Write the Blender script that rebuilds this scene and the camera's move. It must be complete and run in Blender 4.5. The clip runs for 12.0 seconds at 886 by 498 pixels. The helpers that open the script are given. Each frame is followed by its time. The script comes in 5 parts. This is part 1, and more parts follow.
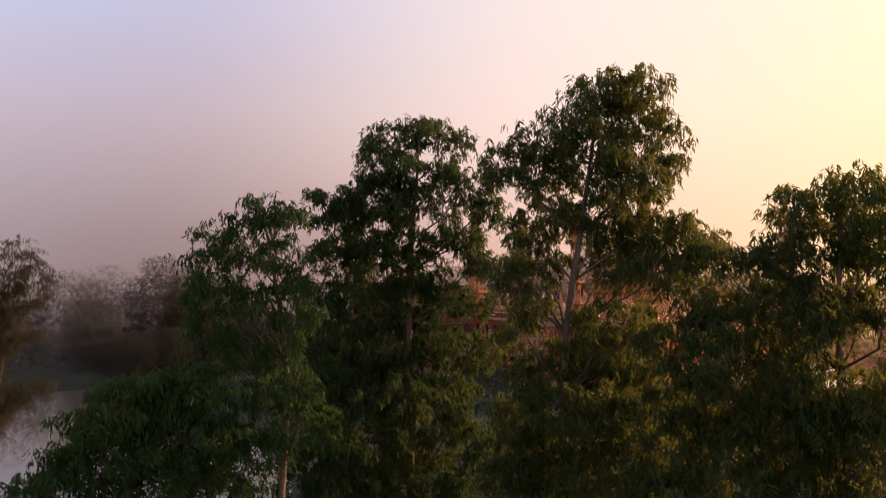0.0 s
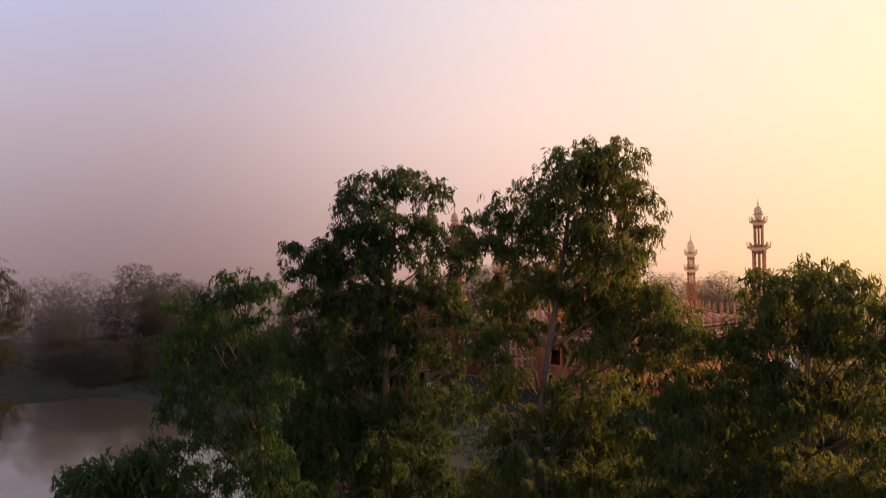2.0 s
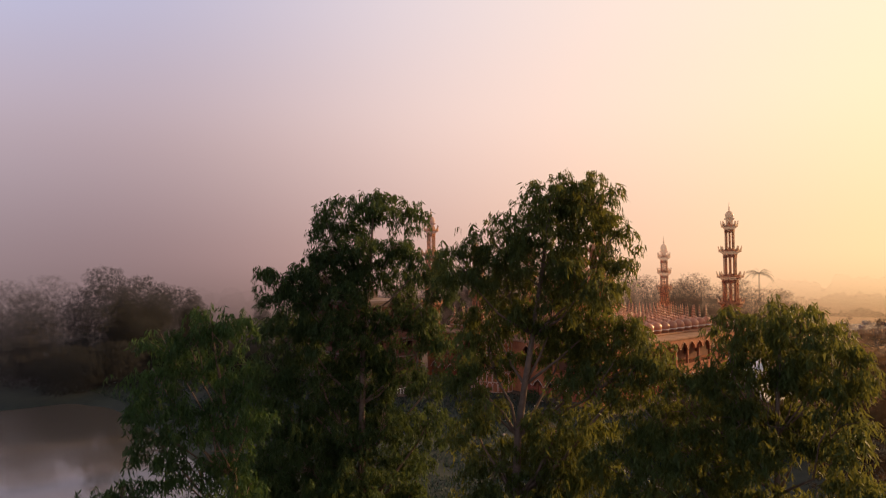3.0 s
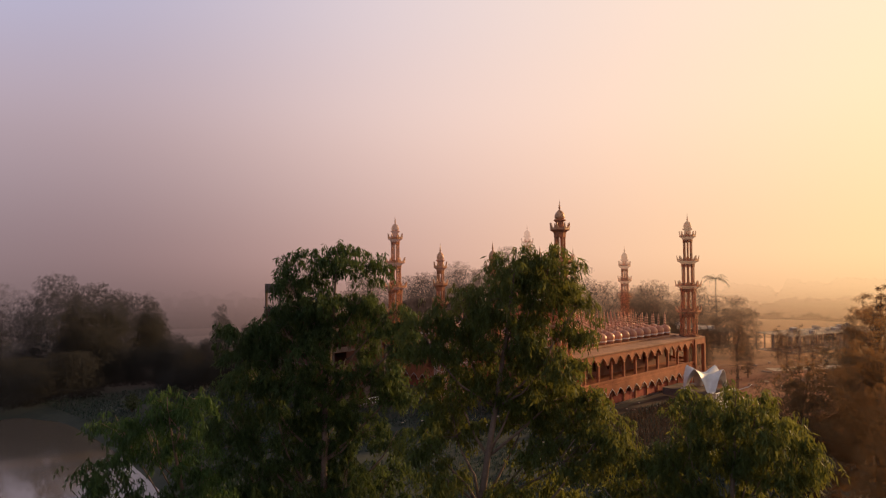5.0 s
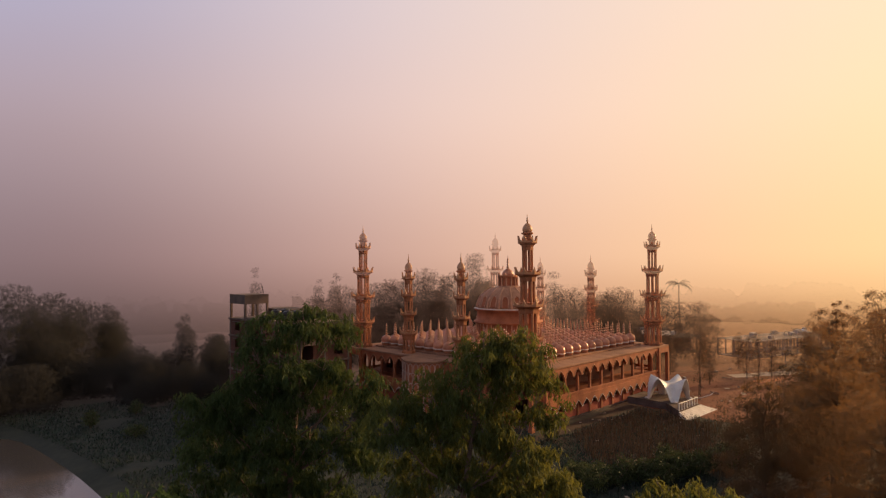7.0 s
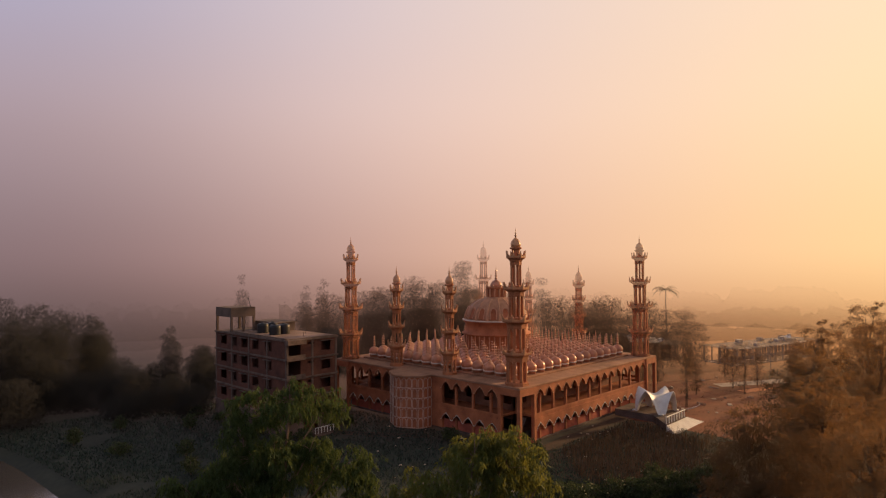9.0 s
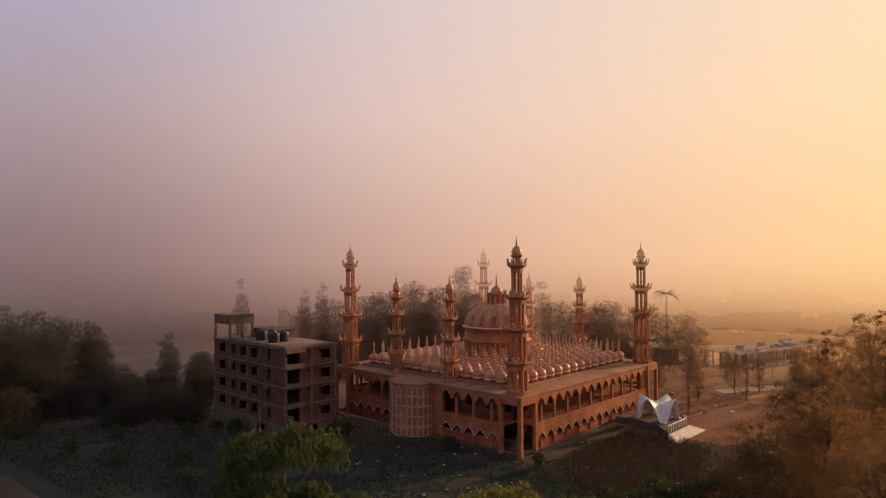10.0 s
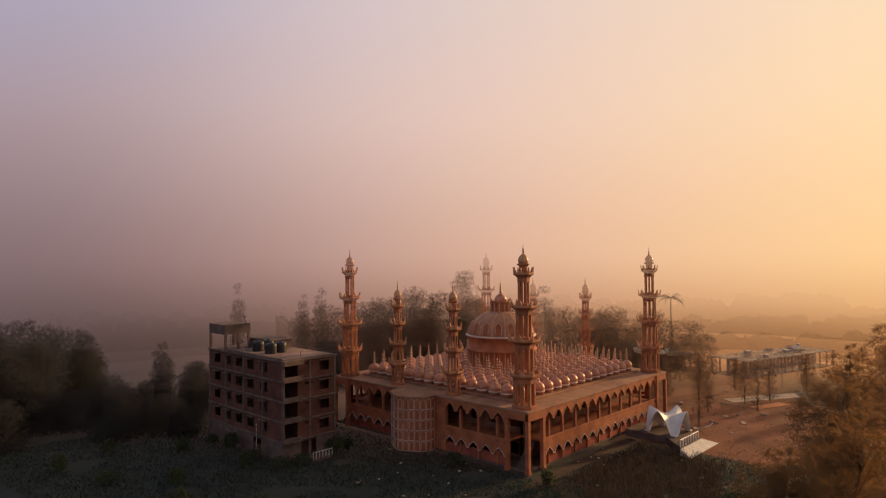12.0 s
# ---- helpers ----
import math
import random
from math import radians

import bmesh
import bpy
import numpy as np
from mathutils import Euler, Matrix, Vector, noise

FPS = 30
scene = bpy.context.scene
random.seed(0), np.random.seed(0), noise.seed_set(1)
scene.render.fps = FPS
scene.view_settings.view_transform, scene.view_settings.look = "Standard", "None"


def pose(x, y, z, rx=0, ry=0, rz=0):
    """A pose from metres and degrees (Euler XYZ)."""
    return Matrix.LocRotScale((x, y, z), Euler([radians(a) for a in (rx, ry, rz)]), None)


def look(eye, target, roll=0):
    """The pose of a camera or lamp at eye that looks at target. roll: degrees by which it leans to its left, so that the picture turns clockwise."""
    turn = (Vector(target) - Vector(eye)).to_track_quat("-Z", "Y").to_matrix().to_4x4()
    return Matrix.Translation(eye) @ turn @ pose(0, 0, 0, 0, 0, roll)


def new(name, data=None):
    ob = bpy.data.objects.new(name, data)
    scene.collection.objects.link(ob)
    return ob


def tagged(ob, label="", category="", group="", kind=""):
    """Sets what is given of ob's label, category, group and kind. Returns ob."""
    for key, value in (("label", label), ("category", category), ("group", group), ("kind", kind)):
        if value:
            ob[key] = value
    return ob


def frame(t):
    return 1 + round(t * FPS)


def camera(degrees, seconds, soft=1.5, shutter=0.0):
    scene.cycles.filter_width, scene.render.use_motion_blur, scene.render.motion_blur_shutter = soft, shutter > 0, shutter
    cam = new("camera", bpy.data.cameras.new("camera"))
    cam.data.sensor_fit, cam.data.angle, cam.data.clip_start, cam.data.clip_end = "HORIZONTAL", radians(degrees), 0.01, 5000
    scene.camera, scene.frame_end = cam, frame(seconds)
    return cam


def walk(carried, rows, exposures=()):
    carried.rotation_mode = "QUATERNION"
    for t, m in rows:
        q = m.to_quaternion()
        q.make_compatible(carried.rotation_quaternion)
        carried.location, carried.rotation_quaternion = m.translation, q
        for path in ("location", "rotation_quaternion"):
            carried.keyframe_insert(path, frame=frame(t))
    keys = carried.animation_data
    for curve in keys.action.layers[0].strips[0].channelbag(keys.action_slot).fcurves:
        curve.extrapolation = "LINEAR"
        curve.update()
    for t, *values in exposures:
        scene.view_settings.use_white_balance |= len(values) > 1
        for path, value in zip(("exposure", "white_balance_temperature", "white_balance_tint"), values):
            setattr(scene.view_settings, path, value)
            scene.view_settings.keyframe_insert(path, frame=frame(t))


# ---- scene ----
cam = camera(69.84, 12.0, 1.2)
PATH = [
    (0, look((-77.205, -58.410, 18.329), (-48.405, -17.565, 19.806), -0.66)),
    (0.5, look((-77.174, -58.451, 18.782), (-48.366, -17.610, 20.209), -0.62)),
    (1, look((-77.161, -58.467, 19.191), (-48.156, -17.767, 20.675), -0.55)),
    (1.5, look((-77.162, -58.480, 19.625), (-47.704, -18.105, 21.064), -0.58)),
    (2, look((-77.134, -58.494, 20.040), (-47.063, -18.572, 21.468), -0.53)),
    (2.5, look((-77.133, -58.503, 20.461), (-46.316, -19.154, 21.871), -0.46)),
    (3, look((-77.151, -58.500, 20.888), (-45.604, -19.732, 22.225), -0.52)),
    (5, look((-77.140, -58.524, 22.683), (-43.458, -21.591, 23.921), -0.34)),
    (5.5, look((-77.123, -58.525, 23.158), (-42.976, -22.022, 24.364), -0.34)),
    (6, look((-77.120, -58.502, 23.667), (-42.478, -22.467, 24.851), -0.29)),
    (6.5, look((-77.129, -58.493, 24.208), (-42.037, -22.895, 25.365), -0.31)),
    (7, look((-77.053, -58.453, 24.773), (-41.565, -23.249, 25.911), -0.29)),
    (7.5, look((-77.097, -58.475, 25.378), (-41.276, -23.610, 26.469), -0.33)),
    (9.5, look((-76.679, -57.979, 27.760), (-40.508, -23.474, 28.808), -0.30)),
    (10, look((-76.395, -57.600, 28.296), (-40.213, -23.109, 29.372), -0.31)),
    (10.5, look((-76.005, -57.079, 28.901), (-39.813, -22.598, 29.972), -0.33)),
    (11, look((-75.594, -56.578, 29.274), (-39.407, -22.092, 30.405), -0.37)),
    (11.5, look((-75.035, -55.524, 29.382), (-38.794, -21.097, 30.556), -0.35)),
    (12, look((-74.276, -54.509, 29.573), (-37.997, -20.120, 30.656), -0.40)),
]
walk(cam, PATH, exposures=[(0, 0.47, 6550, 6), (3.0, 0.31, 6550, 7), (6.0, 0.15, 6600, 9), (9.5, 0.02, 6650, 10), (12.0, -0.05, 6650, 10)])

# ---- world, sun, exposure ----
SUN_ANGLE, SUN_ELEV = -13.0, 12.0
GLOW = Vector((math.cos(radians(SUN_ANGLE - 11)), math.sin(radians(SUN_ANGLE - 11)), 0.0))  # the brightest stretch of mist
S_DIR = Vector((math.cos(radians(SUN_ANGLE)), math.sin(radians(SUN_ANGLE)), 0.0))
world = bpy.data.worlds.new("misty_dawn")
scene.world = world
world.use_nodes = True
wn, wl = world.node_tree.nodes, world.node_tree.links
wn.clear()


def wmath(op, a, b=None, c=None):
    n = wn.new("ShaderNodeMath")
    n.operation = op
    for k, v in enumerate((a, b, c)):
        if v is None:
            continue
        if isinstance(v, (int, float)):
            n.inputs[k].default_value = v
        else:
            wl.new(v, n.inputs[k])
    return n.outputs[0]


def srgb(r, g, b):
    return tuple(((c / 255 + 0.055) / 1.055) ** 2.4 if c > 10 else c / 255 / 12.92 for c in (r, g, b)) + (1.0,)


tc = wn.new("ShaderNodeTexCoord")
sep = wn.new("ShaderNodeSeparateXYZ")
wl.new(tc.outputs["Generated"], sep.inputs[0])
gx, gy, gz = sep.outputs
flat = wmath("SQRT", wmath("ADD", wmath("MULTIPLY", gx, gx), wmath("ADD", wmath("MULTIPLY", gy, gy), 1e-6)))
towards = wmath("DIVIDE", wmath("ADD", wmath("MULTIPLY", gx, GLOW.x), wmath("MULTIPLY", gy, GLOW.y)), flat)
# angle away from the sun, 0 to 1 over half a turn
away = wmath("DIVIDE", wmath("ARCCOSINE", wmath("MAXIMUM", wmath("MINIMUM", towards, 1.0), -1.0)), math.pi)
elev = wmath("ARCSINE", gz)


def band(stops):
    n = wn.new("ShaderNodeValToRGB")
    n.color_ramp.interpolation = "B_SPLINE"
    e = n.color_ramp.elements
    while len(e) < len(stops):
        e.new(0.5)
    for k, (at, col) in enumerate(stops):
        e[k].position, e[k].color = at / 180, srgb(*col)
    wl.new(away, n.inputs[0])
    return n.outputs[0]


low = band([(0, (255, 214, 146)), (33, (246, 200, 142)), (56, (222, 176, 146)), (78, (174, 139, 133)), (100, (107, 86, 89)), (122, (136, 118, 122)), (155, (150, 136, 138)), (180, (150, 138, 140))])
mid = band([(0, (255, 224, 170)), (33, (247, 213, 170)), (56, (230, 197, 178)), (78, (208, 182, 178)), (100, (151, 131, 139)), (122, (172, 160, 174)), (155, (172, 164, 172)), (180, (172, 166, 174))])
high = band([(0, (250, 226, 192)), (33, (240, 212, 184)), (56, (222, 200, 190)), (78, (200, 187, 194)), (100, (154, 153, 180)), (122, (176, 184, 220)), (155, (172, 174, 190)), (180, (172, 174, 190))])


# background below the horizon: painted haze colour seen through the faded ground
deep = band([(0, (214, 150, 92)), (33, (200, 138, 86)), (56, (172, 118, 84)), (78, (112, 84, 76)), (100, (58, 50, 52)), (122, (118, 102, 102)), (155, (110, 98, 98)), (180, (110, 98, 98))])


def wmix(f, a, b):
    n = wn.new("ShaderNodeMix")
    n.data_type = "RGBA"
    for v, s in ((f, n.inputs[0]), (a, n.inputs[6]), (b, n.inputs[7])):
        if isinstance(v, tuple):
            s.default_value = v
        else:
            wl.new(v, s)
    return n.outputs[2]


def wstep(a, b):
    n = wn.new("ShaderNodeMapRange")
    n.interpolation_type = "SMOOTHSTEP"
    wl.new(elev, n.inputs[0])
    n.inputs[1].default_value, n.inputs[2].default_value = radians(a), radians(b)
    return n.outputs[0]


nishita = wn.new("ShaderNodeTexSky")
nishita.sky_type = "NISHITA"
nishita.sun_disc = False
nishita.sun_elevation, nishita.sun_rotation = radians(SUN_ELEV), radians(90 - SUN_ANGLE)
nishita.dust_density, nishita.air_density = 4.0, 1.5
sky_low = wmix(wstep(-3.0, 15.0), wmix(wstep(-8.0, 1.5), deep, low), mid)
sky = wmix(wstep(9.0, 27.0), sky_low, high)
bg_mist = wn.new("ShaderNodeBackground")
wl.new(sky, bg_mist.inputs[0])
bg_mist.inputs[1].default_value = 1.14
bg_sky = wn.new("ShaderNodeBackground")
wl.new(nishita.outputs[0], bg_sky.inputs[0])
bg_sky.inputs[1].default_value = 0.065
over = wn.new("ShaderNodeMixShader")
wl.new(wstep(32.0, 65.0), over.inputs[0])
wl.new(bg_mist.outputs[0], over.inputs[1])
wl.new(bg_sky.outputs[0], over.inputs[2])
wout = wn.new("ShaderNodeOutputWorld")
wl.new(over.outputs[0], wout.inputs[0])

sun = new("sun", bpy.data.lights.new("sun", "SUN"))
sun.data.energy, sun.data.angle, sun.data.color = 5.0, radians(3.0), (1.0, 0.6, 0.28)
sun_from = Vector((S_DIR.x * math.cos(radians(SUN_ELEV)), S_DIR.y * math.cos(radians(SUN_ELEV)), math.sin(radians(SUN_ELEV))))
sun.matrix_world = look(sun_from * 200, (0, 0, 0))


# ---- materials ----
def material(name, base, dark=None, rough=0.8, scale=1.0, fine=9.0, bump=0.3, metal=0.0, spread=0.0, mist=0.0, thin=0.0, spec=0.3, through_col=None):
    """A weathered surface: base and darker stains at a broad and a fine scale, per-object spread, relief.
    mist: see-through share that stands in for haze; thin: light that shines through, as in leaves."""
    m = bpy.data.materials.new(name)
    m.use_nodes = True
    nt = m.node_tree
    n, l = nt.nodes, nt.links
    n.clear()
    out = n.new("ShaderNodeOutputMaterial")
    bs = n.new("ShaderNodeBsdfPrincipled")
    bs.inputs["Roughness"].default_value = rough
    bs.inputs["Metallic"].default_value = metal
    bs.inputs["Specular IOR Level"].default_value = spec
    dark = dark or tuple(c * 0.55 for c in base)
    geo = n.new("ShaderNodeNewGeometry")
    big, small = n.new("ShaderNodeTexNoise"), n.new("ShaderNodeTexNoise")
    for t, s, d in ((big, scale, 5.0), (small, fine, 3.0)):
        l.new(geo.outputs["Position"], t.inputs["Vector"])
        t.inputs["Scale"].default_value, t.inputs["Detail"].default_value = s, d
    add = n.new("ShaderNodeMath")
    add.operation = "MULTIPLY_ADD"
    l.new(small.outputs[0], add.inputs[0])
    add.inputs[1].default_value = 0.5
    l.new(big.outputs[0], add.inputs[2])
    ramp = n.new("ShaderNodeValToRGB")
    ramp.color_ramp.elements[0].position, ramp.color_ramp.elements[1].position = 0.52, 0.95
    ramp.color_ramp.elements[0].color, ramp.color_ramp.elements[1].color = (*dark, 1), (*base, 1)
    l.new(add.outputs[0], ramp.inputs[0])
    colour = ramp.outputs[0]
    if spread:
        info = n.new("ShaderNodeObjectInfo")
        hsv = n.new("ShaderNodeHueSaturation")
        rng = n.new("ShaderNodeMapRange")
        src = geo.outputs["Random Per Island"] if thin else info.outputs["Random"]
        l.new(src, rng.inputs[0])
        rng.inputs[3].default_value, rng.inputs[4].default_value = 1 - spread, 1 + spread
        l.new(rng.outputs[0], hsv.inputs["Value"])
        l.new(colour, hsv.inputs["Color"])
        colour = hsv.outputs[0]
    l.new(colour, bs.inputs["Base Color"])
    if bump:
        b = n.new("ShaderNodeBump")
        b.inputs["Strength"].default_value, b.inputs["Distance"].default_value = bump, 0.05
        l.new(small.outputs[0], b.inputs["Height"])
        l.new(b.outputs[0], bs.inputs["Normal"])
    shader = bs.outputs[0]
    if thin:
        tr = n.new("ShaderNodeBsdfTranslucent")
        if through_col:
            tr.inputs[0].default_value = (*through_col, 1)
        else:
            l.new(colour, tr.inputs[0])
        mx = n.new("ShaderNodeMixShader")
        mx.inputs[0].default_value = thin
        l.new(shader, mx.inputs[1])
        l.new(tr.outputs[0], mx.inputs[2])
        shader = mx.outputs[0]
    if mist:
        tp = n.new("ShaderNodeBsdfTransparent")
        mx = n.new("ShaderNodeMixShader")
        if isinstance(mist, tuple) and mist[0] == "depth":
            # haze painted as transparency that rises along the valley, from one stretch to another
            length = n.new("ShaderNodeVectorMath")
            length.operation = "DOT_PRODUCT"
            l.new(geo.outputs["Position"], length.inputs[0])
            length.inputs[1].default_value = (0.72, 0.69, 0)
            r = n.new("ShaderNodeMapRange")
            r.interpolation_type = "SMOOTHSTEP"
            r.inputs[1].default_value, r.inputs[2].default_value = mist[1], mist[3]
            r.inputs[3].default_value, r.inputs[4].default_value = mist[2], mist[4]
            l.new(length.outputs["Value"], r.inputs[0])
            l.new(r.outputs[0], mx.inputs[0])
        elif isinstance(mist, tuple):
            # haze painted as transparency that rises or falls with height
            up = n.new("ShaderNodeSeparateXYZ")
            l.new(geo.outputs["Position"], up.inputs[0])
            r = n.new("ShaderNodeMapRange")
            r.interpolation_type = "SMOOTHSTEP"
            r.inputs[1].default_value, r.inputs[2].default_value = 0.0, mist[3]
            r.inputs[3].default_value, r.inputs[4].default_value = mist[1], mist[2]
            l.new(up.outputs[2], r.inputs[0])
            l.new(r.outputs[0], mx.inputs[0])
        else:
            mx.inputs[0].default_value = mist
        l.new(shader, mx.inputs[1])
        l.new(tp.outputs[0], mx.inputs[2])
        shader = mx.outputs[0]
    l.new(shader, out.inputs[0])
    return m


TERRA = material("terracotta_render", (0.44, 0.145, 0.062), (0.22, 0.068, 0.03), 0.75, 0.5, 8)
# minaret surfaces turn see-through with depth, which stands in for haze
HAZE_FADE = ("depth", -4.0, 0.1, 60.0, 0.8)
TOWER = material("minaret_render", (0.5, 0.19, 0.085), (0.27, 0.095, 0.042), 0.75, 0.6, 8, mist=HAZE_FADE)
TOWER_PALE = material("minaret_trim", (0.6, 0.3, 0.15), (0.38, 0.17, 0.08), 0.45, 1.2, 14, spec=0.5, mist=HAZE_FADE)
TERRA_PALE = material("pale_tile", (0.6, 0.3, 0.16), (0.38, 0.17, 0.09), 0.45, 1.2, 14, spec=0.5)
DOME_SKIN = material("dome_plaster", (0.52, 0.26, 0.15), (0.32, 0.15, 0.085), 0.6, 0.8, 9)
DOME_TILE = material("dome_mosaic", (0.58, 0.25, 0.14), (0.38, 0.15, 0.08), 0.4, 1.5, 16, spread=0.12, spec=0.5)
BRASS = material("finial_brass", (0.6, 0.3, 0.17), (0.34, 0.15, 0.08), 0.32, 2, 10, spec=0.6)
APSE_RIM = material("apse_rim_tile", (0.66, 0.46, 0.36), (0.4, 0.25, 0.19), 0.55, 1, 12)
WHITE_TRIM = material("white_trim", (0.8, 0.7, 0.6), (0.5, 0.4, 0.33), 0.6, 1, 12)
ROOF_SLAB = material("roof_screed", (0.37, 0.19, 0.115), (0.2, 0.1, 0.06), 0.9, 0.4, 6)
BRICK = material("red_brickwork", (0.4, 0.1, 0.06), (0.2, 0.05, 0.035), 0.9, 0.6, 9)
RAW_BRICK = material("raw_brick_infill", (0.13, 0.053, 0.036), (0.06, 0.026, 0.02), 0.95, 0.5, 7, spread=0.12)
RAW_CONC = material("raw_concrete", (0.16, 0.112, 0.092), (0.07, 0.05, 0.042), 0.95, 0.5, 8)
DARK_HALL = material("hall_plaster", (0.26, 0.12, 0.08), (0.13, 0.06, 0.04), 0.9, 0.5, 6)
SHELL_WHITE = material("white_shell_paint", (0.8, 0.78, 0.74), (0.62, 0.58, 0.54), 0.5, 0.8, 7)
STEEL = material("white_rail_paint", (0.75, 0.72, 0.68), (0.5, 0.47, 0.44), 0.4, 1, 9)
BLACK_TANK = material("black_tank_plastic", (0.025, 0.025, 0.028), (0.012, 0.012, 0.014), 0.45, 1, 6)
BARK = material("eucalyptus_bark", (0.17, 0.12, 0.09), (0.08, 0.055, 0.042), 0.9, 1.5, 12)
LEAF = material("eucalyptus_leaf", (0.11, 0.13, 0.045), (0.065, 0.095, 0.033), 0.5, 0.4, 2.5, 0, thin=0.45, spread=0.45, through_col=(0.26, 0.225, 0.05))
# mid_leaf: see-through share and orange translucency paint in the sunlit haze
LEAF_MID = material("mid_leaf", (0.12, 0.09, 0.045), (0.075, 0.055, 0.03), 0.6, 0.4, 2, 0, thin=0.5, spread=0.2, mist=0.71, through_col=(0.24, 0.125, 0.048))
# meadow and earth go see-through with depth, painting the ground fog
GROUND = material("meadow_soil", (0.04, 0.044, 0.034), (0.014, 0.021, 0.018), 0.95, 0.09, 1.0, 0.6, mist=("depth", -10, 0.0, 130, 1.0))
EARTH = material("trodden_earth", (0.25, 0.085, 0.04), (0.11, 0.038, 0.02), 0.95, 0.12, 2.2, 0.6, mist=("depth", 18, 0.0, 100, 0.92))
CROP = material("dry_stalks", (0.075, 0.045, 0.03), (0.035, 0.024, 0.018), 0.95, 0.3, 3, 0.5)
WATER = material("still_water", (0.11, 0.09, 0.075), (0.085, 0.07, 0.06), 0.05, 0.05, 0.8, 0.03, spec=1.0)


scene.cycles.transparent_max_bounces = 128


# ---- mesh helpers ----
def part(name, bm, mat, parent=None, label="", smooth=False):
    me = bpy.data.meshes.new(name)
    bm.to_mesh(me)
    bm.free()
    me.materials.append(mat)
    if smooth:
        for p in me.polygons:
            p.use_smooth = True
    ob = new(name, me)
    ob.parent = parent
    return tagged(ob, label)


def again(ob, parent, m):
    """Another object on ob's mesh, with its own parts, under parent."""
    o = new(ob.name.split(".")[0], ob.data)
    o.parent, o.matrix_basis = parent, m
    for k in ("label", "category", "group", "kind"):
        if k in ob:
            o[k] = ob[k]
    for c in ob.children:
        again(c, o, c.matrix_basis.copy())
    return o


def thing(name, at, label, category, group="", kind=""):
    ob = new(name)
    ob.empty_display_size = 0.5
    ob.matrix_basis = at
    return tagged(ob, label, category, group, kind)


def box(bm, x0, x1, y0, y1, z0, z1):
    v = [bm.verts.new(p) for p in ((x0, y0, z0), (x1, y0, z0), (x1, y1, z0), (x0, y1, z0), (x0, y0, z1), (x1, y0, z1), (x1, y1, z1), (x0, y1, z1))]
    for f in ((3, 2, 1, 0), (4, 5, 6, 7), (0, 1, 5, 4), (1, 2, 6, 5), (2, 3, 7, 6), (3, 0, 4, 7)):
        bm.faces.new([v[k] for k in f])


def boxes(*rows, bevel=0.0):
    bm = bmesh.new()
    for r in rows:
        box(bm, *r)
    if bevel:
        bmesh.ops.bevel(bm, geom=bm.edges[:], offset=bevel, segments=1, affect="EDGES")
    return bm


def lathe(profile, n=16, turn=0.0, bm=None, at=(0, 0, 0)):
    """A turned solid from (radius, height) pairs, closed at both ends."""
    bm = bm or bmesh.new()
    rings = []
    for r, z in profile:
        if r < 1e-4:
            rings.append([bm.verts.new((at[0], at[1], at[2] + z))])
        else:
            rings.append([bm.verts.new((at[0] + r * math.cos(turn + 2 * math.pi * k / n), at[1] + r * math.sin(turn + 2 * math.pi * k / n), at[2] + z)) for k in range(n)])
    for a, b in zip(rings, rings[1:]):
        for k in range(n):
            j = (k + 1) % n
            if len(a) == 1 and len(b) == 1:
                continue
            if len(a) == 1:
                bm.faces.new((a[0], b[j], b[k]))
            elif len(b) == 1:
                bm.faces.new((a[k], a[j], b[0]))
            else:
                bm.faces.new((a[k], a[j], b[j], b[k]))
    if len(rings[0]) > 1:
        bm.faces.new(rings[0][::-1])
    if len(rings[-1]) > 1:
        bm.faces.new(rings[-1])
    return bm


def tube(bm, pts, radii, n=6):
    """A tapered round limb along points."""
    rings = []
    for k, p in enumerate(pts):
        p = Vector(p)
        d = (Vector(pts[min(k + 1, len(pts) - 1)]) - Vector(pts[max(k - 1, 0)])).normalized()
        u = d.cross(Vector((0.31, 0.87, 0.39))).normalized()
        w = d.cross(u)
        rings.append([bm.verts.new(p + radii[k] * (u * math.cos(2 * math.pi * i / n) + w * math.sin(2 * math.pi * i / n))) for i in range(n)])
    for a, b in zip(rings, rings[1:]):
        for i in range(n):
            bm.faces.new((a[i], a[(i + 1) % n], b[(i + 1) % n], b[i]))
    bm.faces.new(rings[0][::-1])
    bm.faces.new(rings[-1])
    return bm


# ---- ground and water ----
def river_middle(y):
    return -62.0 - 0.0009 * (y - 20) ** 2 + 1.5 * math.sin(y * 0.06)


def ground_height(x, y):
    far = math.hypot(x - 20, y - 20)
    soft = min(1.0, max(0.0, (far - 45) / 60))
    pond = 0.0
    # the river bed runs past the west side
    d = x - river_middle(y)
    pond = -1.6 * math.exp(-((d / (7.5 if d > 0 else 19.0)) ** 6)) * (math.exp(-((y / 14) ** 2)) if y < 0 else math.exp(-((max(0, y - 52) / 9) ** 2)))
    return 0.35 * soft * noise.noise((x * 0.03, y * 0.03, 0)) + 0.06 * noise.noise((x * 0.3, y * 0.3, 3)) * soft + pond


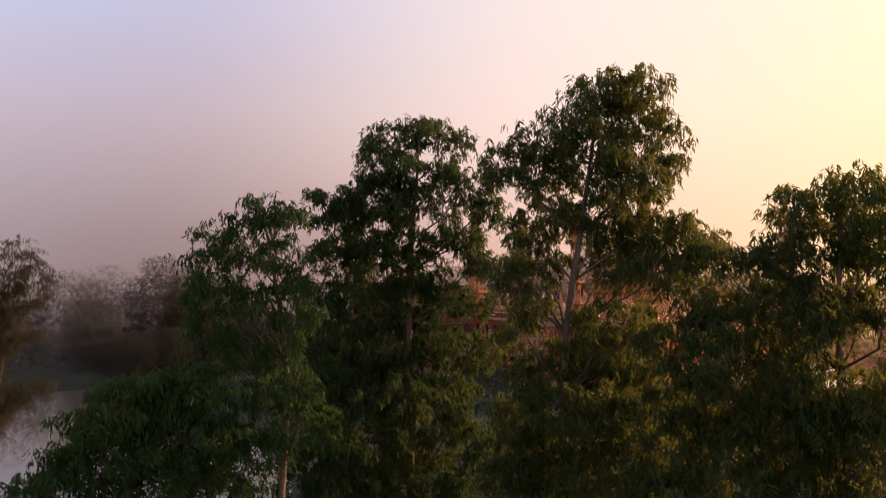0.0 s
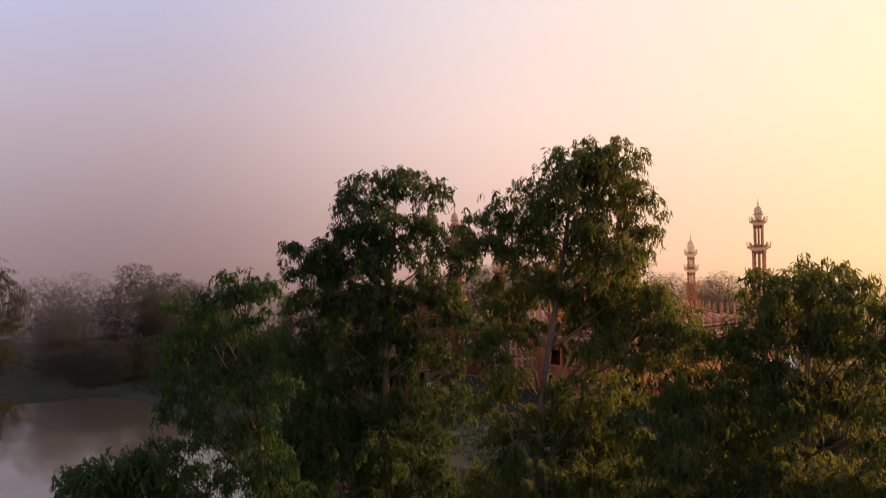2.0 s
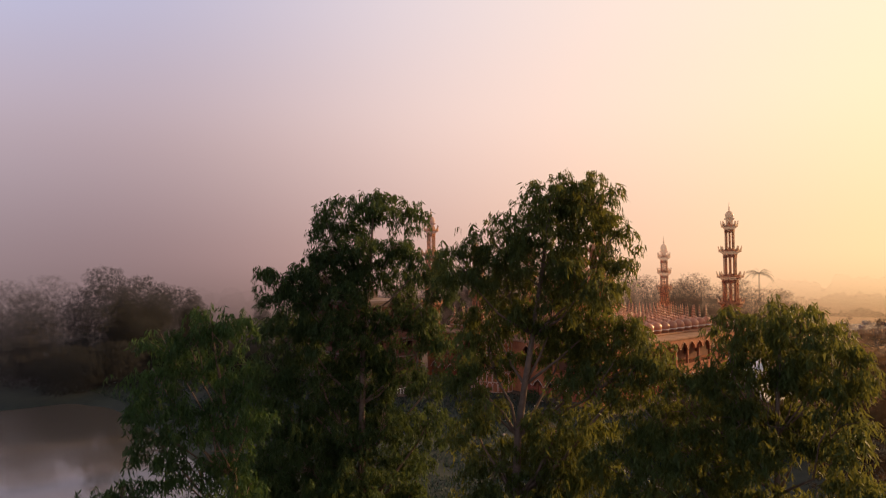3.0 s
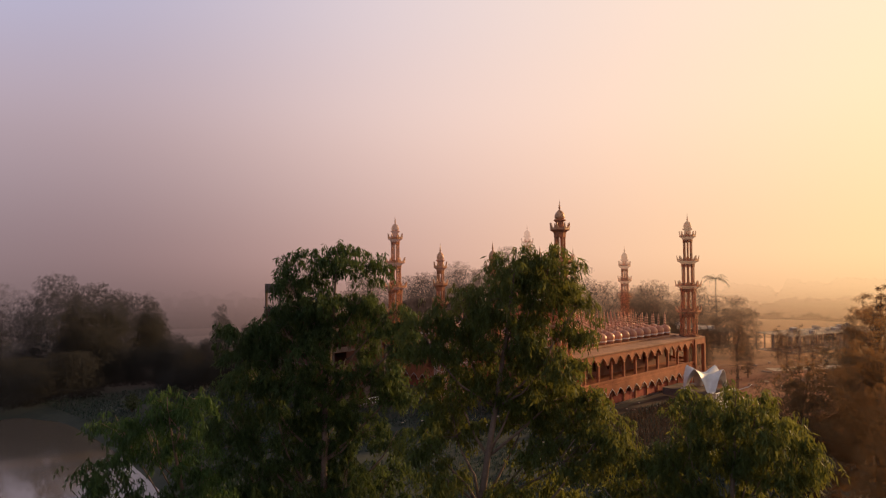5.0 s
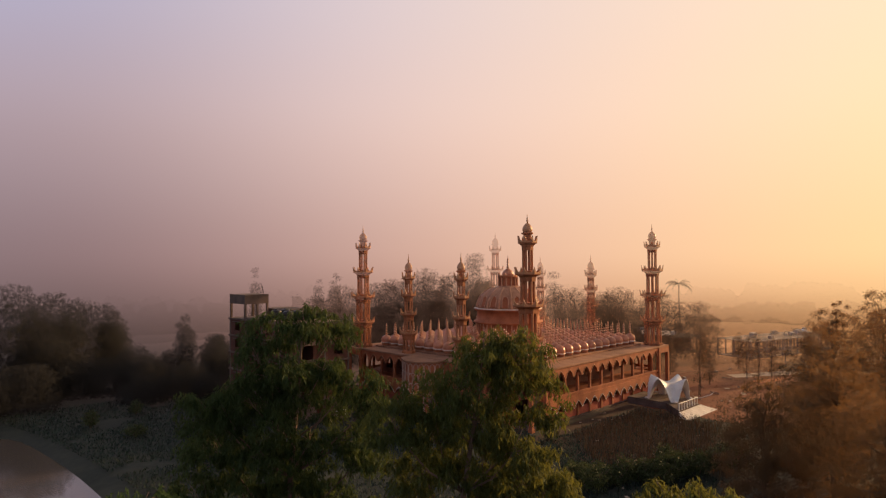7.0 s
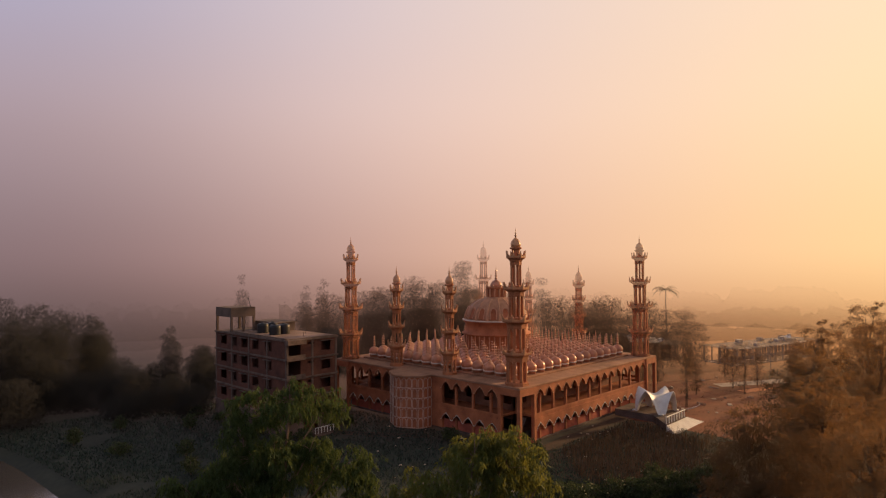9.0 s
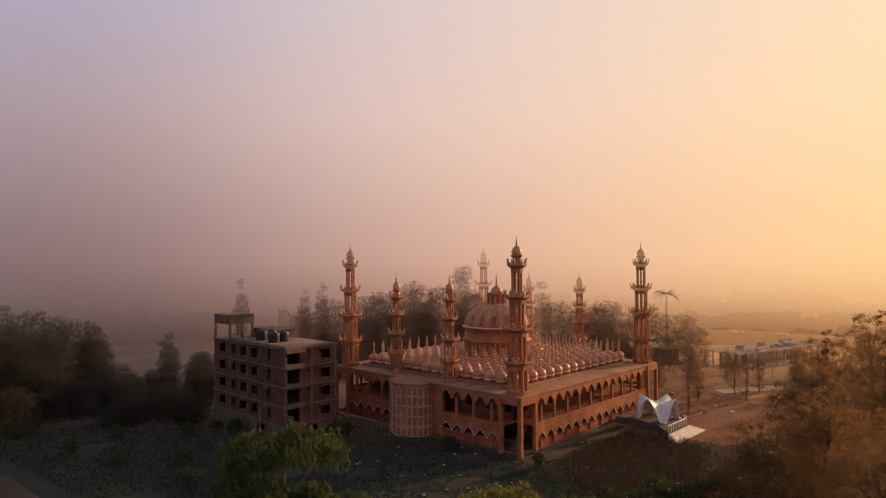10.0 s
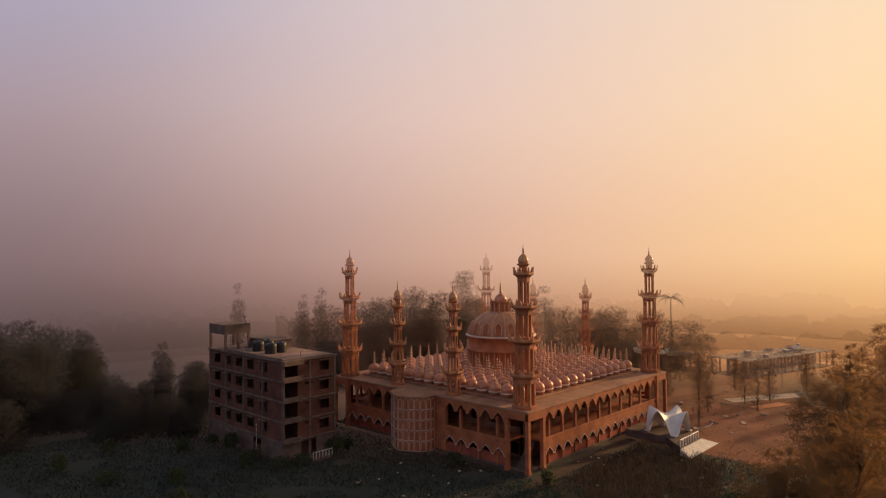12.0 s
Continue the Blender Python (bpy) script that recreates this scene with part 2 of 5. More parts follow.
def build_ground():
    bm = bmesh.new()
    ticks = [-2500, -1200, -700, -450] + [-300 + 4 * k for k in range(151)] + [450, 700, 1200, 2500]
    vs = [[bm.verts.new((x + 20, y + 20, ground_height(x + 20, y + 20) if max(abs(x), abs(y)) <= 300 else 0.0)) for x in ticks] for y in ticks]
    for a, b in zip(vs, vs[1:]):
        for k in range(len(ticks) - 1):
            bm.faces.new((a[k], a[k + 1], b[k + 1], b[k]))
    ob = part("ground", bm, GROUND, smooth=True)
    tagged(ob, "dark grassy river-bank meadow with bare soil", "ground", kind="structure")
    bm = bmesh.new()
    pts = [(river_middle(y), y) for y in range(-20, 70, 6)]
    left = [bm.verts.new((x - 25, y, -0.7)) for x, y in pts]
    right = [bm.verts.new((x + 17, y, -0.7)) for x, y in pts]
    for k in range(len(pts) - 1):
        bm.faces.new((left[k], right[k], right[k + 1], left[k + 1]))
    tagged(part("river_water", bm, WATER), "still brown river water mirroring the pale sky", "water", kind="structure")


build_ground()


# ---- mosque ----
SIDE = 40.0
mosque = thing("mosque", pose(0, 0, 0), "terracotta mosque with many small domes, eight minarets and two arcaded storeys", "mosque")


def hollow_wall(bm, length, z0, z1, thick, holes, y=0.0):
    """A wall along x with rectangular holes (x0, x1, z0, z1)."""
    xs = sorted({0.0, length, *[h[0] for h in holes], *[h[1] for h in holes]})
    zs = sorted({z0, z1, *[h[2] for h in holes], *[h[3] for h in holes]})
    for a, b in zip(xs, xs[1:]):
        for c, d in zip(zs, zs[1:]):
            if any(h[0] - 1e-6 <= a and b <= h[1] + 1e-6 and h[2] - 1e-6 <= c and d <= h[3] + 1e-6 for h in holes):
                continue
            box(bm, a, b, y, y + thick, c, d)
    bmesh.ops.remove_doubles(bm, verts=bm.verts[:], dist=1e-4)
    return bm


def ogee(u):
    """Height of a pointed, scalloped arch, u from -1 to 1 across it."""
    a = abs(u)
    return (1 - a ** 2.8) * 0.74 + 0.26 * max(0.0, 1 - a * 2.0) ** 1.4


def arch_bay(width, z_spring, z_crown, z_top, thick, open_share=0.9):
    """One bay of an arcade band: a slab whose underside is a pointed arch. Along x, outside at y = 0."""
    bm = bmesh.new()
    n = 18
    rows = []
    for k in range(n + 1):
        u = -1 + 2 * k / n
        x = width * open_share / 2 * u
        z = z_spring + (z_crown - z_spring) * ogee(u)
        rows.append((x, z))
    edge = width / 2
    pts = [(-edge, z_spring - 0.12)] + [(rows[0][0], z_spring - 0.12)] + rows + [(rows[-1][0], z_spring - 0.12), (edge, z_spring - 0.12)]
    for (xa, za), (xb, zb) in zip(pts, pts[1:]):
        if xb - xa < 1e-5:
            continue
        v = [bm.verts.new(p) for p in ((xa, 0, za), (xb, 0, zb), (xb, 0, z_top), (xa, 0, z_top), (xa, thick, za), (xb, thick, zb), (xb, thick, z_top), (xa, thick, z_top))]
        for f in ((0, 1, 2, 3), (5, 4, 7, 6), (4, 5, 1, 0), (3, 2, 6, 7)):
            bm.faces.new([v[i] for i in f])
    for x, s in ((rows[0][0], 1), (rows[-1][0], -1)):
        v = [bm.verts.new(p) for p in ((x, 0, z_spring - 0.12), (x, thick, z_spring - 0.12), (x, thick, z_spring), (x, 0, z_spring))]
        bm.faces.new(v[::s])
    bmesh.ops.remove_doubles(bm, verts=bm.verts[:], dist=1e-4)
    return bm, [(-edge, z_spring - 0.12), *rows, (edge, z_spring - 0.12)]


def arch_trim(line, w=0.065):
    """A raised white rim along the arch's lower edge."""
    bm = bmesh.new()
    prev = None
    for x, z in line:
        q = [bm.verts.new(p) for p in ((x, -0.05, z), (x, -0.05, z + w * 1.3), (x, 0.02, z + w * 1.3), (x, 0.02, z))]
        if prev:
            for a in range(4):
                bm.faces.new((prev[a], q[a], q[(a + 1) % 4], prev[(a + 1) % 4]))
        prev = q
    return bm


def side_frame(k):
    """Pose of facade k: x runs along it, y points into the building, origin at its corner tower's outer plane."""
    return (pose(0, -2, 0), pose(SIDE + 2, 0, 0, 0, 0, 90), pose(SIDE, SIDE + 2, 0, 0, 0, 180), pose(-2, SIDE, 0, 0, 0, 270))[k]


def build_body():
    part("plinth", boxes((-1.6, SIDE + 1.6, -1.6, SIDE + 1.6, 0.0, 0.3), bevel=0.04), RAW_CONC, mosque, "dusty concrete plinth")
    part("floor_slab", boxes((2.3, SIDE - 2.3, -1.9, SIDE + 1.9, 3.62, 3.98), (-1.9, 2.3, 2.3, SIDE - 2.3, 3.62, 3.98), (SIDE - 2.3, SIDE + 1.9, 2.3, SIDE - 2.3, 3.62, 3.98)), TERRA, mosque)
    part("roof_slab", boxes((-2.15, SIDE + 2.15, -2.15, SIDE + 2.15, 8.42, 8.72), bevel=0.05), ROOF_SLAB, mosque, "pale dusty flat roof slab")
    part("dome_deck", boxes((1.7, SIDE - 1.7, 1.7, SIDE - 1.7, 8.72, 9.0), bevel=0.05), ROOF_SLAB, mosque)
    # arcade bands
    up_bm, up_line = arch_bay(2.4, 6.85, 7.95, 8.42, 0.35, 0.78)
    lo_bm, lo_line = arch_bay(2.4, 1.8, 2.8, 3.62, 0.35, 0.8)
    up = part("arch_bay", up_bm, TERRA, mosque)
    part("arch_rim", arch_trim(up_line), TERRA_PALE, up, "pale arch rim")
    lo = part("arch_bay", lo_bm, TERRA, mosque)
    part("arch_rim", arch_trim(lo_line), WHITE_TRIM, lo, "white painted arch rim")
    col = part("column", boxes((-0.2, 0.2, 0.0, 0.4, 3.98, 7.2), (-0.28, 0.28, -0.06, 0.46, 3.98, 4.3), (-0.28, 0.28, -0.06, 0.46, 6.75, 7.0), bevel=0.03), TERRA, mosque)
    pil = part("pillar", boxes((-0.24, 0.24, 0.05, 0.5, 0.3, 2.2), bevel=0.03), TERRA, mosque)
    rail = part("parapet", boxes((-1.2, 1.2, 0.02, 0.2, 3.98, 4.35), bevel=0.02), TERRA, mosque)
    low_wall = part("brick_dado", boxes((-1.2, 1.2, 0.6, 0.85, 0.3, 1.7), bevel=0.02), BRICK, mosque, "red brick dado wall")
    first = True
    for k in range(4):
        f = side_frame(k)
        for i in range(15):
            x = 3.2 + 2.4 * i
            if k == 3 and 14.0 < x < 26.0:
                continue
            for o in (up, lo, rail, low_wall):
                if first:
                    o.matrix_basis = f @ pose(x, 0, 0)
                else:
                    again(o, mosque, f @ pose(x, 0, 0))
            first = False
        for i in range(10):
            x = 3.8 + 3.6 * i
            if k == 3 and 14.0 < x < 26.0:
                continue
            for o in (col, pil):
                if k == 0 and i == 0:
                    o.matrix_basis = f @ pose(x, 0.35, 0)
                else:
                    again(o, mosque, f @ pose(x, 0.35, 0))
    # prayer hall walls behind the galleries
    for k in range(4):
        f = side_frame(k)
        holes = []
        for i in range(9):
            x = 1.6 + 3.9 * i
            holes += [(x, x + 1.7, 4.9, 7.0), (x, x + 1.7, 0.9, 2.6)]
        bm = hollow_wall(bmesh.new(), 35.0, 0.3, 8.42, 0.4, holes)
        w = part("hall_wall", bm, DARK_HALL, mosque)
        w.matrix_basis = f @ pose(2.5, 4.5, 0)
    # corner pavilions with their stairs
    pier = part("pier", boxes((-0.3, 0.3, -0.3, 0.3, 0.0, 7.4), (-0.38, 0.38, -0.38, 0.38, 0.0, 0.5), bevel=0.03), TERRA, mosque)
    beam = part("beam", boxes((-2.1, 2.1, -0.3, 0.3, 7.4, 8.42), bevel=0.03), TERRA, mosque)
    tread_bm = boxes(*[(-1.2 + 0.24 * s, -0.96 + 0.24 * s, 0, 1.2, 0.3 + 0.27 * s, 0.57 + 0.27 * s) for s in range(12)])
    stair = part("stair", tread_bm, RAW_CONC, mosque)
    placed = set()
    for cx, cy, dx, dy in ((0, 0, -1, -1), (SIDE, 0, 1, -1), (0, SIDE, -1, 1), (SIDE, SIDE, 1, 1)):
        for px, py in ((1.9 * dx, 1.9 * dy), (-1.7 * dx, 1.9 * dy), (1.9 * dx, -1.7 * dy)):
            m = pose(cx + px, cy + py, 0)
            if "pier" in placed:
                again(pier, mosque, m)
            else:
                pier.matrix_basis = m
                placed.add("pier")
        for m in (pose(cx + 0.1 * dx, cy + 1.9 * dy, 0), pose(cx + 1.9 * dx, cy + 0.1 * dy, 0, 0, 0, 90)):
            if "beam" in placed:
                again(beam, mosque, m)
            else:
                beam.matrix_basis = m
                placed.add("beam")
        m = pose(cx, cy - 0.6, 0)
        if "stair" in placed:
            again(stair, mosque, m)
        else:
            stair.matrix_basis = m
            placed.add("stair")


def parapet_ring(r, z0, low_h, horn, thick=0.14, n=8):
    """Eight-sided balustrade whose top sweeps up into horns at the corners."""
    bm = bmesh.new()
    seg = 8
    ring = []
    for k in range(n):
        a0, a1 = math.pi / 8 + 2 * math.pi * k / n, math.pi / 8 + 2 * math.pi * (k + 1) / n
        for s in range(seg):
            u = s / seg
            x, y = r * ((1 - u) * math.cos(a0) + u * math.cos(a1)), r * ((1 - u) * math.sin(a0) + u * math.sin(a1))
            h = low_h + horn * abs(2 * u - 1) ** 3.5
            q = 1 - thick / r
            flare = 1 + 0.05 * h
            ring.append([bm.verts.new(p) for p in ((x, y, z0), (x * flare, y * flare, z0 + h), (x * q * flare, y * q * flare, z0 + h), (x * q, y * q, z0))])
    for a, b in zip(ring, ring[1:] + ring[:1]):
        for i in range(4):
            bm.faces.new((a[i], b[i], b[(i + 1) % 4], a[(i + 1) % 4]))
    return bm


def niche_panel(w, h, depth=0.05):
    """A pointed arch rim for a niche, in the xz plane."""
    bm = bmesh.new()
    line = [(-w / 2, 0)] + [(w / 2 * u, h - 0.5 * w + 0.5 * w * ogee(u)) for u in (-1, -0.7, -0.4, -0.15, 0, 0.15, 0.4, 0.7, 1)] + [(w / 2, 0)]
    prev = None
    for x, z in line:
        q = [bm.verts.new(p) for p in ((x, -depth, z), (x * 0.8, -depth, z * 0.95), (x * 0.8, 0, z * 0.95), (x, 0, z))]
        if prev:
            for a in range(4):
                bm.faces.new((prev[a], q[a], q[(a + 1) % 4], prev[(a + 1) % 4]))
        prev = q
    return bm


def build_minaret(levels, radii, label, cap):
    """levels: heights of the gallery floors from the top down, each with the foot of the open shaft below it;
    radii: (gallery, shaft below it)."""
    base = levels[-1][1]
    t8 = math.pi / 8
    r_low = radii[-1][1]
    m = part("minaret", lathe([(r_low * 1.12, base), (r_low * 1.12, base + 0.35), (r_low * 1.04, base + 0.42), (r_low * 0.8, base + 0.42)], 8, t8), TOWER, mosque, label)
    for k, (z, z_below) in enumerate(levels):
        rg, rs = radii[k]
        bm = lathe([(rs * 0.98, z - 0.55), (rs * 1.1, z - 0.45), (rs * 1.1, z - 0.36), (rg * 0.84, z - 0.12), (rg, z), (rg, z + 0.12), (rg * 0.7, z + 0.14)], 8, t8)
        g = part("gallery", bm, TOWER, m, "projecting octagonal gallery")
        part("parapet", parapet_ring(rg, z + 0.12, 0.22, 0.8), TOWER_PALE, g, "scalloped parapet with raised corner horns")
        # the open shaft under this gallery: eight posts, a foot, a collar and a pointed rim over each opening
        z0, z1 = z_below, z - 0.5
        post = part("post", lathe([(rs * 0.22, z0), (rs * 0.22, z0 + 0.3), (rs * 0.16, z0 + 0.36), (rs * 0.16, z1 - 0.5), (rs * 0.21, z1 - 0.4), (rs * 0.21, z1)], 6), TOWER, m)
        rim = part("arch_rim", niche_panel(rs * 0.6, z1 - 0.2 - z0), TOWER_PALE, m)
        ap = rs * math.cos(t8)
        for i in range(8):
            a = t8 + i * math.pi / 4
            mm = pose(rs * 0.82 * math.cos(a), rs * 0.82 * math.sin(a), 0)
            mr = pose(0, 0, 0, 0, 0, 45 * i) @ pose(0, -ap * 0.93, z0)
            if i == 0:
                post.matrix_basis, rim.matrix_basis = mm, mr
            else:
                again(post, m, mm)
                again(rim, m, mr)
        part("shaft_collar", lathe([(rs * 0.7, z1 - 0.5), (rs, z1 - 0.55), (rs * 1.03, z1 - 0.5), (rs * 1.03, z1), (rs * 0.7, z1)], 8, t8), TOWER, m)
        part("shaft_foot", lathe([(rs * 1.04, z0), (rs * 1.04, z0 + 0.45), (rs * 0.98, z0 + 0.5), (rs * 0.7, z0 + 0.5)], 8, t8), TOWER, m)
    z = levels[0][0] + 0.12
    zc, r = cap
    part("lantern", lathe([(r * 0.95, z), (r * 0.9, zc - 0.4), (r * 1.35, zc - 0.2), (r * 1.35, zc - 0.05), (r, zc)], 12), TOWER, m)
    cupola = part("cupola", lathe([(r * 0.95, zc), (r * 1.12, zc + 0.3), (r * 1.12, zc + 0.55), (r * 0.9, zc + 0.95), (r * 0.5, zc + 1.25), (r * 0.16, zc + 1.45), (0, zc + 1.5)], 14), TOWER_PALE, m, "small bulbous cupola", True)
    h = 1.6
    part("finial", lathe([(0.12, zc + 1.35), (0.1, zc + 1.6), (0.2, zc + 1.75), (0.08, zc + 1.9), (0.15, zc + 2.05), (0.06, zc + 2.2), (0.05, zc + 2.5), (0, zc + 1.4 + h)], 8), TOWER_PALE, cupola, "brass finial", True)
    return m


def build_minarets():
    corner = build_minaret([(27.75, 23.15), (23.05, 18.35), (18.25, 13.45), (13.35, 8.72)], [(1.5, 0.88), (2.0, 1.2), (2.35, 1.45), (2.3, 1.65)], "tall corner minaret with four horned galleries", (29.4, 0.68))
    corner.matrix_basis = pose(0, 0, 0)
    for x, y in ((SIDE, 0), (0, SIDE), (SIDE, SIDE)):
        again(corner, mosque, pose(x, y, 0))
    inner = build_minaret([(22.1, 19.1), (19.0, 15.7), (15.6, 12.3), (12.2, 8.72)], [(1.25, 0.7), (1.4, 0.8), (1.55, 0.92), (1.7, 1.15)], "shorter minaret with four horned galleries", (23.6, 0.6))
    inner.matrix_basis = pose(0, 13.8, 0)
    for x, y in ((0, 26.8), (SIDE, 13.8), (SIDE, 26.8)):
        again(inner, mosque, pose(x, y, 0))


def build_small_domes():
    prof = [(0.86, 0), (0.86, 0.4), (0.96, 0.45), (0.96, 0.55), (0.84, 0.58), (0.95, 0.78), (1.0, 1.02), (0.96, 1.28), (0.84, 1.52), (0.64, 1.72), (0.38, 1.86), (0.16, 1.95), (0.1, 2.0)]
    dome = part("small_dome", lathe(prof, 18), DOME_TILE, mosque, "small tiled onion dome", True)
    fin = [(0.1, 1.9)]
    z = 2.0
    for r in (0.25, 0.22, 0.19, 0.16):
        fin += [(0.045, z), (0.045, z + 0.1), (r * 0.8, z + 0.15), (r, z + 0.25), (r * 0.8, z + 0.35), (0.045, z + 0.4)]
        z += 0.47
    fin += [(0.03, z + 0.1), (0, z + 0.45)]
    part("finial", lathe(fin, 8), BRASS, dome, "finial of stacked brass balls", True)
    ring = part("dome_ring", lathe([(0.99, 0.44), (1.02, 0.5), (1.02, 0.58), (0.99, 0.62), (0.9, 0.62)], 18), WHITE_TRIM, dome, "white ring moulding")
    first = True
    for i in range(15):
        for j in range(15):
            if 5 <= i <= 9 and 5 <= j <= 9:
                continue
            m = pose(3.2 + 2.4 * i, 3.2 + 2.4 * j, 9.0, 0, 0, 37 * i + 11 * j)
            if first:
                dome.matrix_basis = m
                first = False
            else:
                again(dome, mosque, m)


def build_great_dome():
    drum = part("drum", lathe([(6.6, 9.0), (6.6, 9.5), (6.25, 9.6), (6.25, 13.2), (6.7, 13.4), (6.7, 13.6), (6.05, 13.7), (6.05, 15.5), (6.4, 15.7), (6.5, 16.1), (6.0, 16.2)], 48), TERRA, mosque, "round brick-red drum", True)
    drum.matrix_basis = pose(20, 20, 0)
    fl = part("pilaster", boxes((-0.1, 0.1, -0.1, 0.1, 9.6, 13.2), bevel=0.02), TERRA_PALE, drum)
    for i in range(40):
        m = pose(0, 0, 0, 0, 0, 9 * i) @ pose(6.28, 0, 0)
        if i:
            again(fl, drum, m)
        else:
            fl.matrix_basis = m
    part("cornice", lathe([(6.42, 15.95), (6.62, 16.0), (6.62, 16.15), (6.0, 16.2)], 48), WHITE_TRIM, drum, "pale cornice ring")
    arc = [(6.05 * math.cos(a) ** 0.9, 16.15 + 4.35 * math.sin(a)) for a in [radians(6 * k) for k in range(13)]]
    shell = part("great_dome", lathe(arc + [(1.6, 20.45)], 48), DOME_SKIN, mosque, "large ribbed pale terracotta dome", True)
    shell.matrix_basis = pose(20, 20, 0)
    bm = bmesh.new()
    tube(bm, [(r * 1.005, 0, z) for r, z in arc[:12]], [0.24 - 0.012 * k for k in range(12)], 6)
    rib = part("rib", bm, TERRA_PALE, shell)
    win = part("dome_window", niche_panel(1.25, 2.3, 0.14), TERRA_PALE, shell)
    bm = bmesh.new()
    pts = [(-0.5, 0), (0.5, 0), (0.5, 1.5), (0.28, 1.92), (0, 2.15), (-0.28, 1.92), (-0.5, 1.5)]
    front = [bm.verts.new((x, -0.03, z)) for x, z in pts]
    back = [bm.verts.new((x, 0.25, z)) for x, z in pts]
    bm.faces.new(front)
    for i in range(len(pts)):
        bm.faces.new((front[i], back[i], back[(i + 1) % len(pts)], front[(i + 1) % len(pts)]))
    part("pane", bm, TERRA, win, "deep red blind window")
    for i in range(16):
        m = pose(0, 0, 0, 0, 0, 22.5 * i)
        w = m @ pose(0, 0, 0, 0, 0, 11.25 + 90) @ pose(0, -6.2, 16.5, -23, 0, 0)
        if i:
            again(rib, shell, m)
            again(win, shell, w)
        else:
            rib.matrix_basis, win.matrix_basis = m, w
    crown = part("lantern_crown", lathe([(1.75, 20.2), (1.75, 21.9), (1.95, 22.0), (1.95, 22.3), (1.5, 22.3), (1.4, 21.9)], 12), TERRA, shell)
    part("lantern_parapet", parapet_ring(2.0, 22.2, 0.2, 0.45), TERRA_PALE, crown, "scalloped lantern parapet")
    post = part("lantern_post", lathe([(0.2, 20.3), (0.14, 20.5), (0.14, 21.7), (0.22, 21.95)], 6), TERRA_PALE, crown)
    for i in range(12):
        m = pose(0, 0, 0, 0, 0, 30 * i) @ pose(1.85, 0, 0)
        if i:
            again(post, crown, m)
        else:
            post.matrix_basis = m
    for o, prof in (("lantern_dome", [(1.0, 22.0), (1.15, 22.5), (1.1, 22.9), (0.8, 23.35), (0.35, 23.65), (0.1, 23.8)]),):
        part(o, lathe(prof, 16), DOME_TILE, shell, "", True)
    fin, z = [(0.12, 23.7)], 23.75
    for r in (0.3, 0.26, 0.22, 0.17):
        fin += [(0.08, z), (r, z + 0.2), (r, z + 0.3), (0.08, z + 0.48)]
        z += 0.5
    part("finial", lathe(fin + [(0.04, z + 0.2), (0, z + 0.7)], 10), BRASS, shell, "tall brass finial", True)


def build_mihrab():
    prof_n = 42
    bm = bmesh.new()
    cx, cy, r = -1.9, 20.1, 4.05
    ring0, ring1 = [], []

    def swell(ang):
        """The apse's outline: shallow lobes round a half circle."""
        return r * (1 + 0.045 * math.cos(6 * (ang - math.pi)))

    for k in range(prof_n + 1):
        a = math.pi / 2 + math.pi * k / prof_n
        rr = swell(a)
        ring0.append(bm.verts.new((cx + rr * math.cos(a), cy + rr * math.sin(a), 0)))
        ring1.append(bm.verts.new((cx + rr * math.cos(a), cy + rr * math.sin(a), 8.35)))
    for k in range(prof_n):
        bm.faces.new((ring0[k], ring0[k + 1], ring1[k + 1], ring1[k]))
    bm.faces.new(ring1)
    apse = part("apse", bm, TERRA, mosque, "half-round tiled apse with rows of arched panels")
    bm = bmesh.new()
    ring = []
    for z in (8.36, 8.66):
        ring.append([bm.verts.new((cx + (swell(a) + 0.3) * math.cos(a), cy + (swell(a) + 0.3) * math.sin(a), z)) for a in [math.pi / 2 + math.pi * k / 36 for k in range(37)]])
    for k in range(36):
        bm.faces.new((ring[0][k], ring[0][k + 1], ring[1][k + 1], ring[1][k]))
    bm.faces.new(ring[1])
    bm.faces.new(ring[0][::-1])
    part("apse_roof", bm, ROOF_SLAB, apse)
    panel = part("panel_rim", niche_panel(0.84, 1.55, 0.07), APSE_RIM, apse, "pale arched panel rim")
    bm = bmesh.new()
    for k in range(36):
        a, b = math.pi / 2 + math.pi * k / 36, math.pi / 2 + math.pi * (k + 1) / 36
        q = []
        for ang in (a, b):
            for rr, z in ((0.02, 0), (0.12, 0), (0.12, 0.09), (0.02, 0.09)):
                rr += swell(ang)
                q.append(bm.verts.new((cx + rr * math.cos(ang), cy + rr * math.sin(ang), z)))
        for i in range(4):
            bm.faces.new((q[i], q[4 + i], q[4 + (i + 1) % 4], q[(i + 1) % 4]))
    band_ring = part("band_course", bm, APSE_RIM, apse, "pale course band")
    for row in range(5):
        if row:
            again(band_ring, apse, pose(0, 0, 0.1 + 1.62 * row))
        else:
            band_ring.matrix_basis = pose(0, 0, 0.1)
        for i in range(14):
            ang = 90 + 180 * (i + 0.5) / 14
            m = pose(cx, cy, 0.25 + 1.62 * row, 0, 0, ang + 90) @ pose(0, -swell(radians(ang)) - 0.03, 0)
            if row or i:
                again(panel, apse, m)
            else:
                panel.matrix_basis = m
    wall_bm = hollow_wall(bmesh.new(), 12.4, 0.3, 8.42, 0.5, [])
    w = part("apse_wall", wall_bm, TERRA, mosque)
    w.matrix_basis = pose(-1.8, 26.2, 0, 0, 0, 270)


build_body()
build_minarets()
build_great_dome()
build_mihrab()
build_small_domes()


